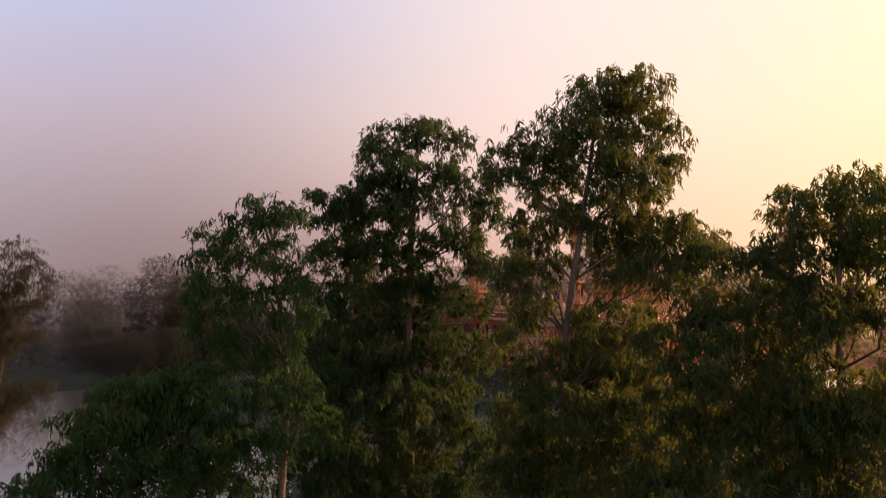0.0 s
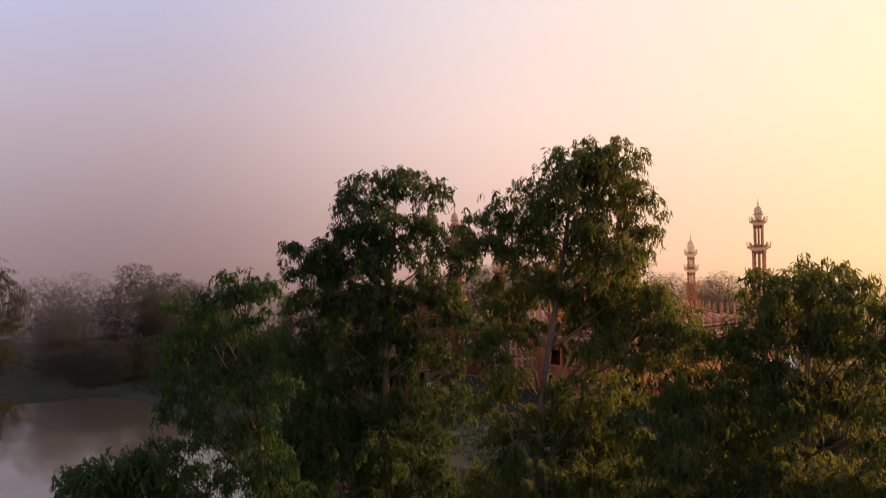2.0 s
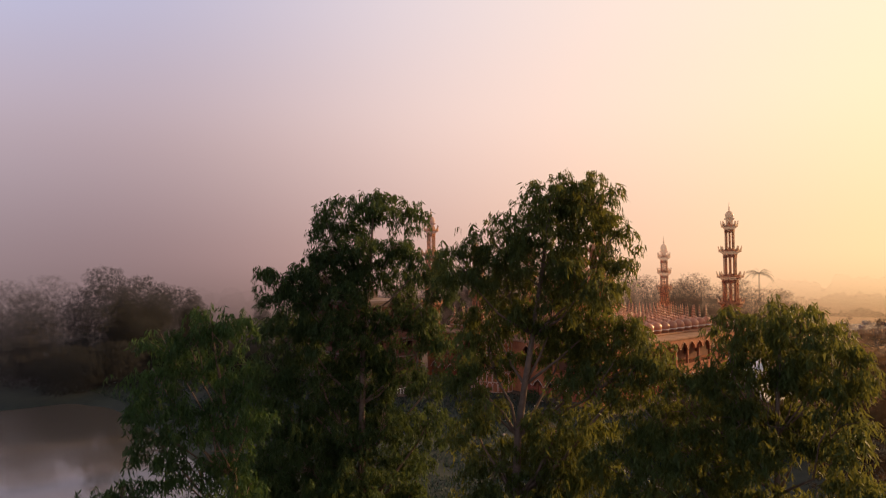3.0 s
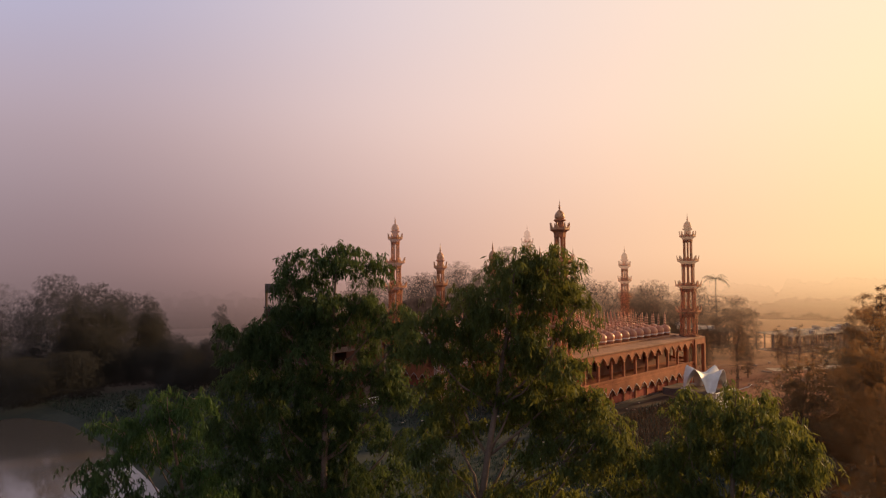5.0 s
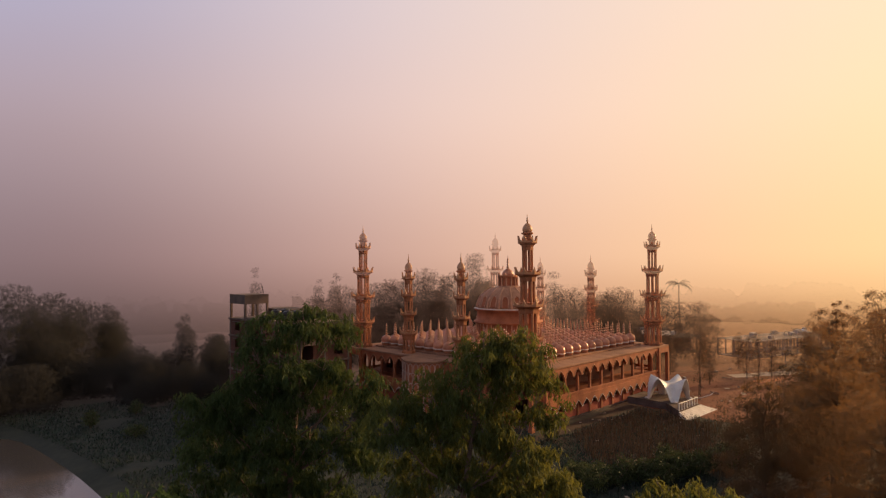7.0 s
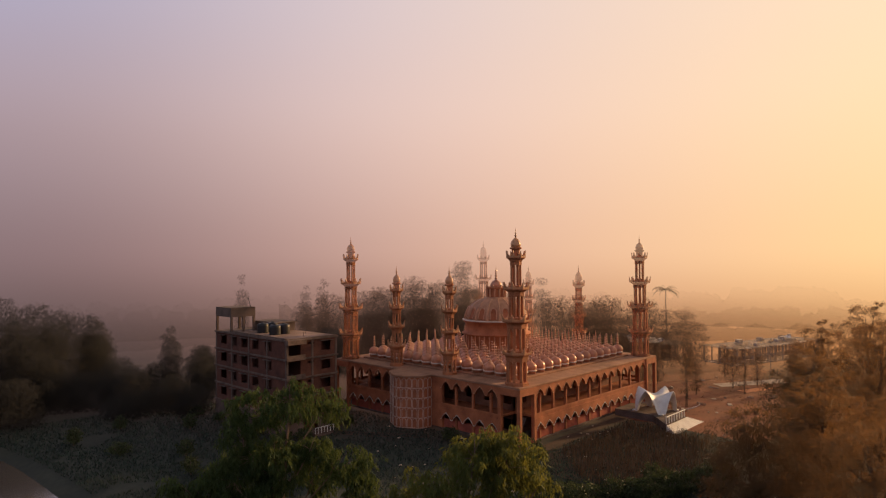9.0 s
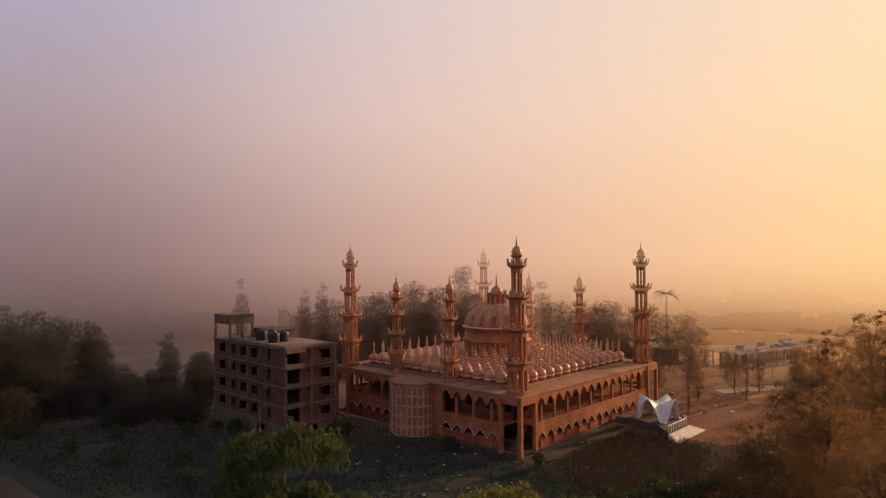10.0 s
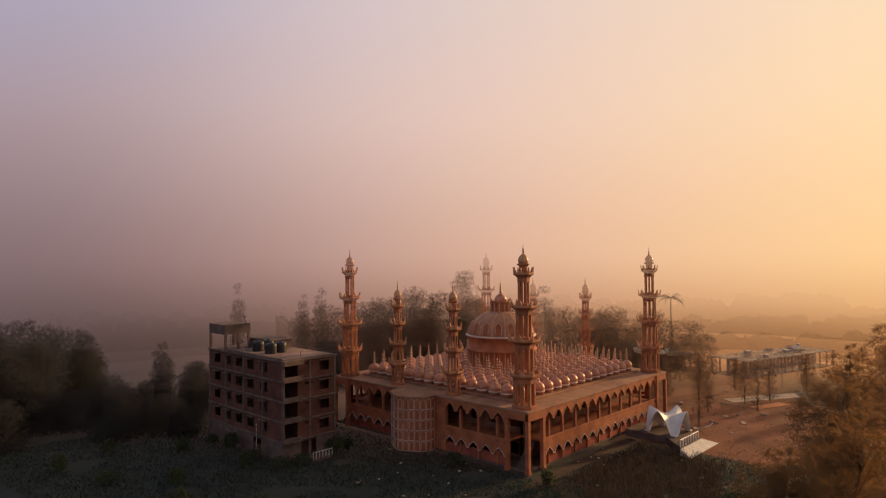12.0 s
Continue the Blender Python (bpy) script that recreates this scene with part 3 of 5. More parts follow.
# ---- unfinished apartment block ----
SLAB_CONC = material("slab_edge_concrete", (0.17, 0.115, 0.092), (0.07, 0.048, 0.04), 0.95, 0.7, 6)


ROOF_DUST = material("dusty_roof_screed", (0.34, 0.22, 0.17), (0.14, 0.09, 0.07), 0.95, 0.35, 5)


def build_block():
    b = thing("unfinished_building", pose(-21.9, 28.2, 0), "unfinished five-storey brick and concrete frame building", "building")
    W, D, ST = 9.6, 23.0, 3.02
    for s in range(1, 6):
        part("floor_slab", boxes((-0.25, W + 0.25, -0.25, D + 0.25, ST * s - 0.28, ST * s), bevel=0.03), SLAB_CONC, b, "bare concrete floor slab")
    colm = part("column", boxes((-0.2, 0.2, -0.2, 0.2, 0, 5 * ST - 0.28), bevel=0.03), RAW_CONC, b)
    first = True
    for x in (0.12, W / 2, W - 0.12):
        for y in (0.12, D * 0.25, D * 0.5, D * 0.75, D - 0.12):
            if first:
                colm.matrix_basis = pose(x, y, 0)
                first = False
            else:
                again(colm, b, pose(x, y, 0))
    for s in range(5):
        z0, z1 = ST * s, ST * s + ST - 0.28
        wz = (z0 + 0.8, z0 + 2.35)
        # south face: open corner bay, small vent, window
        holes = [(0.35, 2.6, z0 + 0.05, z1 - 0.02), (3.9, 5.2, z0 + 2.0, z0 + 2.35), (6.6, 8.4, *wz)] if s else [(3.2, 6.0, z0 + 0.1, z0 + 2.5)]
        w = part("brick_wall", hollow_wall(bmesh.new(), W, z0, z1, 0.16, holes, 0.02), RAW_BRICK if s else RAW_CONC, b, "raw brick infill wall")
        # west face
        holes = [(x, x + 2.0, *wz) for x in (1.8, 5.4, 9.0, 12.6, 16.6)] if s else [(14.5, 17.0, z0, z0 + 2.4)]
        w = part("brick_wall", hollow_wall(bmesh.new(), D, z0, z1, 0.16, holes, 0.02), RAW_BRICK if s else RAW_CONC, b)
        w.matrix_basis = pose(0, D, 0, 0, 0, 270)
        for m, ln in ((pose(W, 0, 0, 0, 0, 90), D), (pose(W, D, 0, 0, 0, 180), W)):
            w = part("brick_wall", hollow_wall(bmesh.new(), ln, z0, z1, 0.16, [(x, x + 1.6, *wz) for x in range(2, int(ln) - 2, 4)], 0.02), RAW_BRICK, b)
            w.matrix_basis = m
        part("partition", boxes((3.0, 3.12, 0.3, D - 0.3, z0, z1)), RAW_BRICK, b)
        # unseen cross wall, added to keep daylight out of the south windows
        part("partition", boxes((3.2, W - 0.3, 1.8, 1.92, z0, z1)), RAW_BRICK, b)
        # balcony lip and window lintels
        if s:
            part("balcony", boxes((-0.5, 2.9, -0.95, 0.0, z0 - 0.22, z0 + 0.02), (-0.5, 2.9, -0.95, -0.83, z0 + 0.02, z0 + 0.62), bevel=0.02), SLAB_CONC, b, "concrete balcony with low parapet")
            part("ledge", boxes((6.3, 8.7, -0.4, 0.0, z0 + 2.36, z0 + 2.46)), SLAB_CONC, b)
            for x in (1.8, 5.4, 9.0, 12.6, 16.6):
                part("ledge", boxes((-0.4, 0.0, D - x - 1.9, D - x + 0.2, z0 + 2.36, z0 + 2.46)), RAW_CONC, b)
    zr = 5 * ST
    # stair head with an open top room
    head = part("stair_head", boxes((-0.1, 4.6, D - 5.6, D, zr + 4.0, zr + 4.25), (-0.1, 4.6, D - 5.6, D - 5.4, zr + 2.6, zr + 4.0), (-0.1, 0.1, D - 5.4, D, zr + 2.6, zr + 4.0)), RAW_CONC, b, "open concrete stair head")
    for x, y in ((0.1, D - 5.4), (4.4, D - 5.4), (0.1, D - 0.2), (4.4, D - 0.2), (2.4, D - 5.4)):
        part("column", boxes((x - 0.18, x + 0.18, y - 0.18, y + 0.18, zr, zr + 4.0)), RAW_CONC, b)
    part("roof_screed", boxes((0.05, W - 0.05, 0.05, D - 5.7, zr, zr + 0.05)), ROOF_DUST, b, "dusty pale roof screed")
    part("parapet", boxes((-0.2, 0.0, 0, D - 5.6, zr, zr + 0.3)), SLAB_CONC, b)
    part("parapet", boxes((0, W, -0.2, 0.0, zr, zr + 0.16)), SLAB_CONC, b)
    part("balcony_hood", boxes((-0.4, 3.0, -1.1, -0.02, zr - 0.75, zr + 0.02), bevel=0.03), SLAB_CONC, b, "boxed concrete hood over the balconies")
    part("roof_room", boxes((5.4, W - 0.2, D - 11, D - 4, zr, zr + 1.5), (5.1, W, D - 11.3, D - 3.7, zr + 1.5, zr + 1.65)), RAW_CONC, b)
    for k in range(9):
        x, y = random.uniform(0.5, W - 0.5), random.uniform(0.5, D - 6)
        part("rebar_stub", boxes((x, x + 0.05, y, y + 0.05, zr, zr + random.uniform(0.5, 1.1))), RAW_CONC, b)
    bm = tube(bmesh.new(), [(3.9, D - 5.2, zr + 4.25), (3.3, D - 5.3, zr + 6.2)], [0.05, 0.04], 5)
    part("aerial_pole", bm, BLACK_TANK, b)
    for k, (x, y) in enumerate(((3.0, 8.2), (4.9, 8.4), (3.2, 12.4), (5.2, 12.6))):
        t = thing("water_tank", pose(-21.9 + x, 28.2 + y, zr), "black plastic roof water tank", "water tank", "roof tanks")
        part("tank_body", lathe([(0.95, 0), (0.98, 0.1), (0.94, 0.35), (0.98, 0.55), (0.94, 0.8), (0.98, 1.0), (0.94, 1.25), (0.96, 1.5), (0.7, 1.68), (0.27, 1.72)], 18), BLACK_TANK, t, "", True)
        part("lid", lathe([(0.3, 1.7), (0.3, 1.82), (0.2, 1.86)], 12), BLACK_TANK, t)
    # stoop with a white rail by the entrance
    st = thing("entrance_stoop", pose(-18.6, 27.9, 0), "concrete entrance stoop with thin white railing", "stoop")
    part("slab", boxes((0, 3.6, -2.6, 0, 0, 0.35), (0.4, 3.2, -3.0, -2.6, 0, 0.18), bevel=0.02), SLAB_CONC, st)
    for k in range(7):
        part("post", boxes((0.05 + 0.58 * k, 0.11 + 0.58 * k, -2.58, -2.52, 0.35, 1.3)), STEEL, st)
    part("handrail", boxes((0, 3.6, -2.59, -2.51, 1.28, 1.34)), STEEL, st)


build_block()


# ---- entrance canopy and steps ----
def prism(bm, outline, z0, z1):
    lo = [bm.verts.new((x, y, z0)) for x, y in outline]
    hi = [bm.verts.new((x, y, z1)) for x, y in outline]
    bm.faces.new(lo[::-1])
    bm.faces.new(hi)
    for k in range(len(outline)):
        j = (k + 1) % len(outline)
        bm.faces.new((lo[k], lo[j], hi[j], hi[k]))
    return bm


def build_canopy():
    cx, cy = 29.0, -8.2
    plat = thing("entrance_platform", pose(0, 0, 0), "white stone entrance steps and landing beside the mosque", "steps")
    part("landing", prism(bmesh.new(), [(20.9, -13.8), (28.4, -13.8), (31.6, -10.5), (31.6, -2.25), (25.6, -2.25), (25.4, -9.4)], 0, 1.2), RAW_CONC, plat, "dark concrete landing")
    for s in range(7):
        y0, z1 = -13.8 - 0.25 * s, 1.2 - 0.165 * (s + 1)
        part("step", prism(bmesh.new(), [(20.7 - 0.03 * s, y0 - 0.25), (28.9 + 0.45 * s, y0 - 0.25), (28.5 + 0.45 * s, y0), (20.7 - 0.03 * s, y0)], 0, max(0.05, z1)), SHELL_WHITE, plat, "worn white stone step")
    for k in range(8):
        x = 21.0 + 0.98 * k
        part("baluster", boxes((x, x + 0.14, -13.75, -13.61, 1.2, 2.25), bevel=0.02), STEEL, plat)
    part("handrail", boxes((20.9, 28.1, -13.78, -13.58, 2.25, 2.38), bevel=0.03), STEEL, plat)
    can = thing("shell_canopy", pose(cx, cy, 1.2, 0, 0, -4.0), "white thin-shell concrete canopy with four pointed lobes", "canopy")
    bm = bmesh.new()
    n, t = 28, 0.12
    half = 2.6

    def place(u, v, off):
        cu, cv = min(1.0, abs(u) / 0.76) ** 2, min(1.0, abs(v) / 0.76) ** 2
        z = 2.65 + 0.55 * (cu + cv) - 3.72 * cu * cv
        z += 0.6 * ((1 - abs(u)) ** 1.7 * abs(v) ** 4 + (1 - abs(v)) ** 1.7 * abs(u) ** 4)
        reach = 1 + 0.26 * (1 - v * v) * abs(u) ** 3
        side = 1 + 0.26 * (1 - u * u) * abs(v) ** 3
        return half * u * reach, half * v * side, max(z, 0.02) + off

    grids = [[[bm.verts.new(place(-1 + 2 * i / n, -1 + 2 * j / n, off)) for i in range(n + 1)] for j in range(n + 1)] for off in (0.0, -t)]
    top, bot = grids
    for j in range(n):
        for i in range(n):
            bm.faces.new((top[j][i], top[j][i + 1], top[j + 1][i + 1], top[j + 1][i]))
            bm.faces.new((bot[j][i], bot[j + 1][i], bot[j + 1][i + 1], bot[j][i + 1]))
    for i in range(n):
        bm.faces.new((top[0][i], bot[0][i], bot[0][i + 1], top[0][i + 1]))
        bm.faces.new((top[n][i], top[n][i + 1], bot[n][i + 1], bot[n][i]))
        bm.faces.new((top[i][0], top[i + 1][0], bot[i + 1][0], bot[i][0]))
        bm.faces.new((top[i][n], bot[i][n], bot[i + 1][n], top[i + 1][n]))
    part("shell", bm, SHELL_WHITE, can)
    for x, y in ((-1, -1), (1, -1), (-1, 1), (1, 1)):
        part("footing", boxes((x * half - 0.25, x * half + 0.25, y * half - 0.25, y * half + 0.25, 0, 0.22), bevel=0.04), SHELL_WHITE, can)


build_canopy()


# ---- trees ----
def leaf_mesh(name, points, lengths, widths, seed, droop=0.8, fold=0.25):
    """Narrow hanging leaves at the given points, two triangles each side of the midrib."""
    rng = np.random.default_rng(seed)
    n = len(points)
    a = rng.uniform(0, 2 * np.pi, n)
    swing = rng.uniform(0.05, 1.0, n) ** 1.2 * (1.3 - droop)
    d = np.stack([np.cos(a) * swing, np.sin(a) * swing, -np.ones(n) * droop + rng.normal(0, 0.18, n)], 1)
    d /= np.linalg.norm(d, axis=1)[:, None]
    b = rng.uniform(0, 2 * np.pi, n)
    s = np.cross(d, np.stack([np.cos(b), np.sin(b), rng.normal(0, 0.4, n)], 1))
    s /= np.linalg.norm(s, axis=1)[:, None] + 1e-9
    L, w = lengths[:, None], widths[:, None] / 2
    p = points
    curl = np.cross(d, s) * L * rng.normal(0, 0.12, n)[:, None]
    verts = np.stack([p, p + d * L * 0.42 + s * w, p + d * L + curl, p + d * L * 0.42 - s * w], 1).reshape(-1, 3)
    me = bpy.data.meshes.new(name)
    me.vertices.add(4 * n)
    me.vertices.foreach_set("co", verts.ravel())
    me.loops.add(4 * n)
    me.loops.foreach_set("vertex_index", np.arange(4 * n))
    me.polygons.add(n)
    me.polygons.foreach_set("loop_start", np.arange(n) * 4)
    me.update(calc_edges=True)
    return me


def eucalyptus(base, lobes_given, label, per, seed, leaf=0.2, group="eucalyptus by the river", mat=None, trunk_r=0.2, width=0.16, sprig=9, bark=None, inner=0.6):
    """A drooping gum tree: bent trunk, limbs out to each lobe, sprigs of narrow hanging leaves."""
    rng = np.random.default_rng(seed)
    top = max(lobes_given, key=lambda q: q[2])
    # each lobe has a smaller companion nearer the trunk
    lobes = list(lobes_given) + [(0.62 * a + 0.38 * base[0], 0.62 * b + 0.38 * base[1], c - 0.75 * rz, inner * rx, inner * rz) for a, b, c, rx, rz in lobes_given if c < top[2] - 0.6]
    t = thing("eucalyptus_tree", pose(base[0], base[1], 0), label, "tree", group)
    inv = Vector((base[0], base[1], 0))
    bm = bmesh.new()
    pts, rad = [], []
    H = top[2] - 0.15
    for k in range(13):
        u = k / 12
        sway = Vector((math.sin(u * 5 + seed), math.cos(u * 4 + seed * 2), 0)) * 0.3 * u * (1 - u) * 2
        p = inv.lerp(Vector((top[0], top[1], H)), u)
        p.x, p.y = base[0] + (top[0] - base[0]) * u ** 2, base[1] + (top[1] - base[1]) * u ** 2
        pts.append(p + sway - inv)
        rad.append(trunk_r * (1 - u) ** 0.9 * 0.9 + 0.008)
    tube(bm, pts, rad, 8)
    trunk = part("trunk", bm, bark or BARK, t, "", True)
    bm = bmesh.new()
    for lx, ly, lz, rx, rz in lobes:
        c = Vector((lx, ly, lz)) - inv
        zs = max(1.0, c.z - 0.9 * math.hypot(c.x, c.y) - 1.0)
        k = min(11, max(0, zs / H * 12))
        s = pts[int(k)].lerp(pts[int(k) + 1], k - int(k))
        r0 = max(0.025, 0.42 * rad[int(k)])
        m1 = s.lerp(c, 0.45) + Vector((0, 0, -0.12 * (c - s).length)) + Vector(rng.normal(0, 0.12, 3))
        m2 = s.lerp(c, 0.8) + Vector(rng.normal(0, 0.1, 3))
        tube(bm, [s, m1, m2, c + Vector((0, 0, rz * 0.5))], [r0, r0 * 0.7, r0 * 0.45, 0.01], 5)
        for q in range(7):
            e = Vector(rng.normal(0, 1, 3)).normalized()
            e = Vector((e.x * rx, e.y * rx, abs(e.z) * rz)) * 0.85
            mid = m2 + e * 0.5 + Vector((0, 0, 0.15))
            tube(bm, [m2, mid, c + e], [r0 * 0.35, r0 * 0.22, 0.006], 4)
    part("branch_work", bm, bark or BARK, t, "", True)
    out = []
    for lx, ly, lz, rx, rz in lobes:
        # a lobe is a cluster of smaller tufts, with gaps between them
        nt = max(5, int(7 * (rx * rx + rx * rz) / leaf ** 0.9 * 0.28))
        e = rng.normal(0, 1, (nt, 3))
        e /= np.linalg.norm(e, axis=1)[:, None]
        tuft = e * (rng.uniform(0.12, 1.0, nt) ** 0.5)[:, None] * np.array([rx, rx, rz]) + np.array([lx, ly, lz])
        size = rng.uniform(0.55, 1.15, nt) * leaf * 1.9
        ns = max(2, int(per * (rx * rx * 0.6 + rx * rz) / nt))
        for c, sz, ed in zip(tuft, size, e):
            f = rng.normal(0, 1, (ns, 3))
            f /= np.linalg.norm(f, axis=1)[:, None]
            q = c + f * (rng.uniform(0.05, 1, ns) ** 0.6)[:, None] * np.array([sz, sz, sz * 0.7])
            out_dir = (f + ed * 0.6) * np.array([1, 1, 0.45])
            for k in range(sprig):
                u = k / sprig
                reach = leaf * 2.3
                out.append(q + out_dir * (reach * 0.62 * u) + np.array([0, 0, -1.0]) * (reach * 0.5 * u * u) + rng.normal(0, leaf * 0.16, (ns, 3)))
    P = np.concatenate(out) - np.array([base[0], base[1], 0])
    n = len(P)
    L = rng.uniform(0.6, 1.25, n) * leaf
    crown = new("crown", leaf_mesh("crown", P, L, L * rng.uniform(0.8, 1.2, n) * width, seed, droop=0.85))
    crown.data.materials.append(mat or LEAF)
    crown.parent = t
    tagged(crown, "drooping narrow grey-green leaves")
    return t


def gum_tree(base, lobes, label, seed, mat, dense, leaf=0.18, trunk_r=0.19, bend=None):
    """A weeping gum tree: a bent trunk, a limb out to each lobe of the crown, twigs, and hanging strands of narrow leaves.
    dense: leaf strands for each square metre of a lobe's outline."""
    rng = np.random.default_rng(seed)
    t = thing("eucalyptus_tree", pose(base[0], base[1], 0), label, "tree", "eucalyptus by the river")
    foot = Vector((base[0], base[1], 0))
    top = max(lobes, key=lambda q: q[2])
    head = Vector((top[0], top[1], top[2] + 0.3 * top[4]))
    middle = Vector(bend) if bend else foot.lerp(head, 0.72)
    pts, rad = [], []
    for k in range(17):
        u = k / 16
        p = foot.lerp(middle, u / 0.7) if u < 0.7 else middle.lerp(head, (u - 0.7) / 0.3)
        p += Vector((math.sin(u * 9 + seed), math.cos(u * 8 + 2 * seed), 0)) * 0.16 * math.sin(math.pi * u)
        pts.append(p - foot)
        rad.append(trunk_r * (1 - u) ** 0.75 + 0.012)
    part("trunk", tube(bmesh.new(), pts, rad, 9), BARK, t, "", True)
    twigs, strands = bmesh.new(), []
    for lx, ly, lz, rx, rz in lobes:
        c = Vector((lx, ly, lz + 0.1)) - foot
        reach = math.hypot(c.x - pts[12].x, c.y - pts[12].y)
        k = min(range(17), key=lambda i: abs(pts[i].z - (c.z - 0.8 * reach - 0.5)))
        s = pts[k]
        r0 = max(0.02, min(0.5 * rad[k], 0.02 + 0.014 * (c - s).length))
        m1 = s.lerp(c, 0.4) + Vector((0, 0, -0.06 * (c - s).length)) + Vector(rng.normal(0, 0.07, 3))
        m2 = s.lerp(c, 0.75) + Vector(rng.normal(0, 0.06, 3))
        part("limb", tube(bmesh.new(), [s, m1, m2, c + Vector((0, 0, rz * 0.6))], [r0, r0 * 0.75, r0 * 0.5, 0.008], 6), BARK, t, "", True)
        # tufts: each a short twig that bears a handful of hanging strands
        area = math.pi * rx * rz
        nt = max(6, int(dense * area / 7))
        e = rng.normal(0, 1, (nt, 3))
        e /= np.linalg.norm(e, axis=1)[:, None]
        tuft = e * (rng.uniform(0.08, 1.0, nt) ** 0.45)[:, None] * np.array([rx, rx, rz]) + np.array(c)
        for q, d in zip(tuft[::3], e[::3]):
            v = Vector(q)
            tube(twigs, [m2.lerp(c, 0.5), m2.lerp(v, 0.6) + Vector((0, 0, 0.1)), v], [0.011, 0.008, 0.004], 3)
        n = 7 * nt
        q = np.repeat(tuft, 7, axis=0) + rng.normal(0, 1, (n, 3)) * np.array([0.11, 0.11, 0.08])
        way = np.repeat(e, 7, axis=0) * np.array([1, 1, 0]) + rng.normal(0, 0.45, (n, 3)) * np.array([1, 1, 0])
        strands.append(np.concatenate([q, way, rng.uniform(0.06, 0.3, (n, 1)) * (leaf / 0.18)], axis=1))
    tagged(part("twig_growth", twigs, BARK, t), kind="stuff")
    S = np.concatenate(strands)
    P = []
    for k in range(11):
        u = (k + 0.3) / 11
        P.append(S[:, :3] + S[:, 3:6] * (0.2 * math.sqrt(u)) + np.array([0, 0, 0.05 * math.sin(3.1 * u)]) - np.array([0, 0, 1.0]) * S[:, 6:7] * u ** 1.5 + rng.normal(0, 0.022, (len(S), 3)))
    P = np.concatenate(P)
    n = len(P)
    L = rng.uniform(0.6, 1.25, n) * leaf
    crown = new("crown", leaf_mesh("crown", P, L, L * rng.uniform(0.15, 0.23, n), seed, droop=0.58))
    crown.data.materials.append(mat)
    crown.parent = t
    tagged(crown, "drooping narrow grey-green leaves")
    return t


def misty_tree(x, y, height, spread, seed, mat, bark, label, group, layers=7.0, size=0.8, low=0.06):
    """A tree whose see-through leaves stand in for fog: trunk, boughs and a many-lobed crown filled with sprays of
    leaves.
    layers: how many sprays a line through the crown meets."""
    rng = np.random.default_rng(seed)
    t = thing("broadleaf_tree", pose(x, y, 0), label, "tree", group)
    bm = tube(bmesh.new(), [(0, 0, 0), (0.1, 0.1, height * 0.2), (0, 0.15, height * 0.4), (0, 0, height * 0.6)], [0.016 * height, 0.012 * height, 0.009 * height, 0.004 * height], 7)
    part("trunk", bm, bark, t, "", True)
    # lobes pile up into a broad, uneven head
    n_lobe = 22
    u = rng.uniform(0.0, 1.0, n_lobe)
    u[0] = 1.0
    wide = spread * np.sqrt(np.clip(1 - (np.abs(u - 0.42) / 0.62) ** 2.2, 0.06, 1))
    ang = rng.uniform(0, 2 * np.pi, n_lobe)
    rr = spread * rng.uniform(0.24, 0.46, n_lobe)
    off = np.clip(wide - rr * 0.8, 0, None) * rng.uniform(0.35, 1.0, n_lobe)
    rz = rr * rng.uniform(0.65, 0.95, n_lobe)
    cz = np.clip(height * (low + (1 - low) * u), rz * 0.8, height - rz)
    C = np.stack([np.cos(ang) * off, np.sin(ang) * off, cz], 1)
    C = np.concatenate([C, [[0, 0, height * 0.26], [0, 0, height * 0.55]]])
    rr, rz = np.append(rr, (spread * 0.86, spread * 0.8)), np.append(rz, (height * 0.27, height * 0.3))
    full = 4.2 * spread * spread * 1.1 * height
    want = int(full * layers / (1.6 * spread) / (0.19 * size * size))
    box_pts = rng.uniform((-1.05, -1.05, 0.02), (1.05, 1.05, 1.05), (want, 3)) * np.array([spread, spread, height])
    inside = np.zeros(want, bool)
    for c, r1, r2 in zip(C, rr, rz):
        d = (box_pts - c) / np.array([r1, r1, r2])
        wob = 1 + 0.16 * np.sin(d[:, 0] * 6 + c[0]) * np.sin(d[:, 1] * 7 + c[1]) + 0.1 * np.sin(d[:, 2] * 11 + c[2])
        inside |= np.linalg.norm(d, axis=1) < wob
    P = box_pts[inside]
    P = P[P[:, 2] > 0.3]
    m = len(P)
    L = rng.uniform(0.5, 1.3, m) * size
    crown = new("crown", leaf_mesh("crown", P, L, L * rng.uniform(0.6, 1.0, m), seed, droop=0.3))
    crown.data.materials.append(mat)
    crown.parent = t
    return t


# fog put into the material: a fog-lit leaf tint plus a see-through share
def painted_mist(name, share, tint=(0.045, 0.048, 0.028)):
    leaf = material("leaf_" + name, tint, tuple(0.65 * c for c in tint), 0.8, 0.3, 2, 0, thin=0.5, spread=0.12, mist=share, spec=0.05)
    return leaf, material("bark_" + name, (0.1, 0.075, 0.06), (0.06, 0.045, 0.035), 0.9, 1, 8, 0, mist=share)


MIST_E, BARK_E = painted_mist("in_light_mist", 0.45, (0.06, 0.055, 0.034))
MIST_A, BARK_A = painted_mist("in_thin_mist", ("rise", 0.82, 0.865, 21.0), (0.06, 0.06, 0.058))
MIST_G, BARK_G = painted_mist("in_river_mist", ("rise", 0.9, 0.955, 20.0), (0.085, 0.08, 0.078))
MIST_B, BARK_B = painted_mist("in_mist", 0.915, (0.12, 0.08, 0.06))
MIST_H, BARK_H = painted_mist("in_near_mist", 0.73, (0.12, 0.08, 0.06))
MIST_C, BARK_C = painted_mist("in_thick_mist", ("rise", 0.84, 0.965, 15.0), (0.09, 0.075, 0.068))
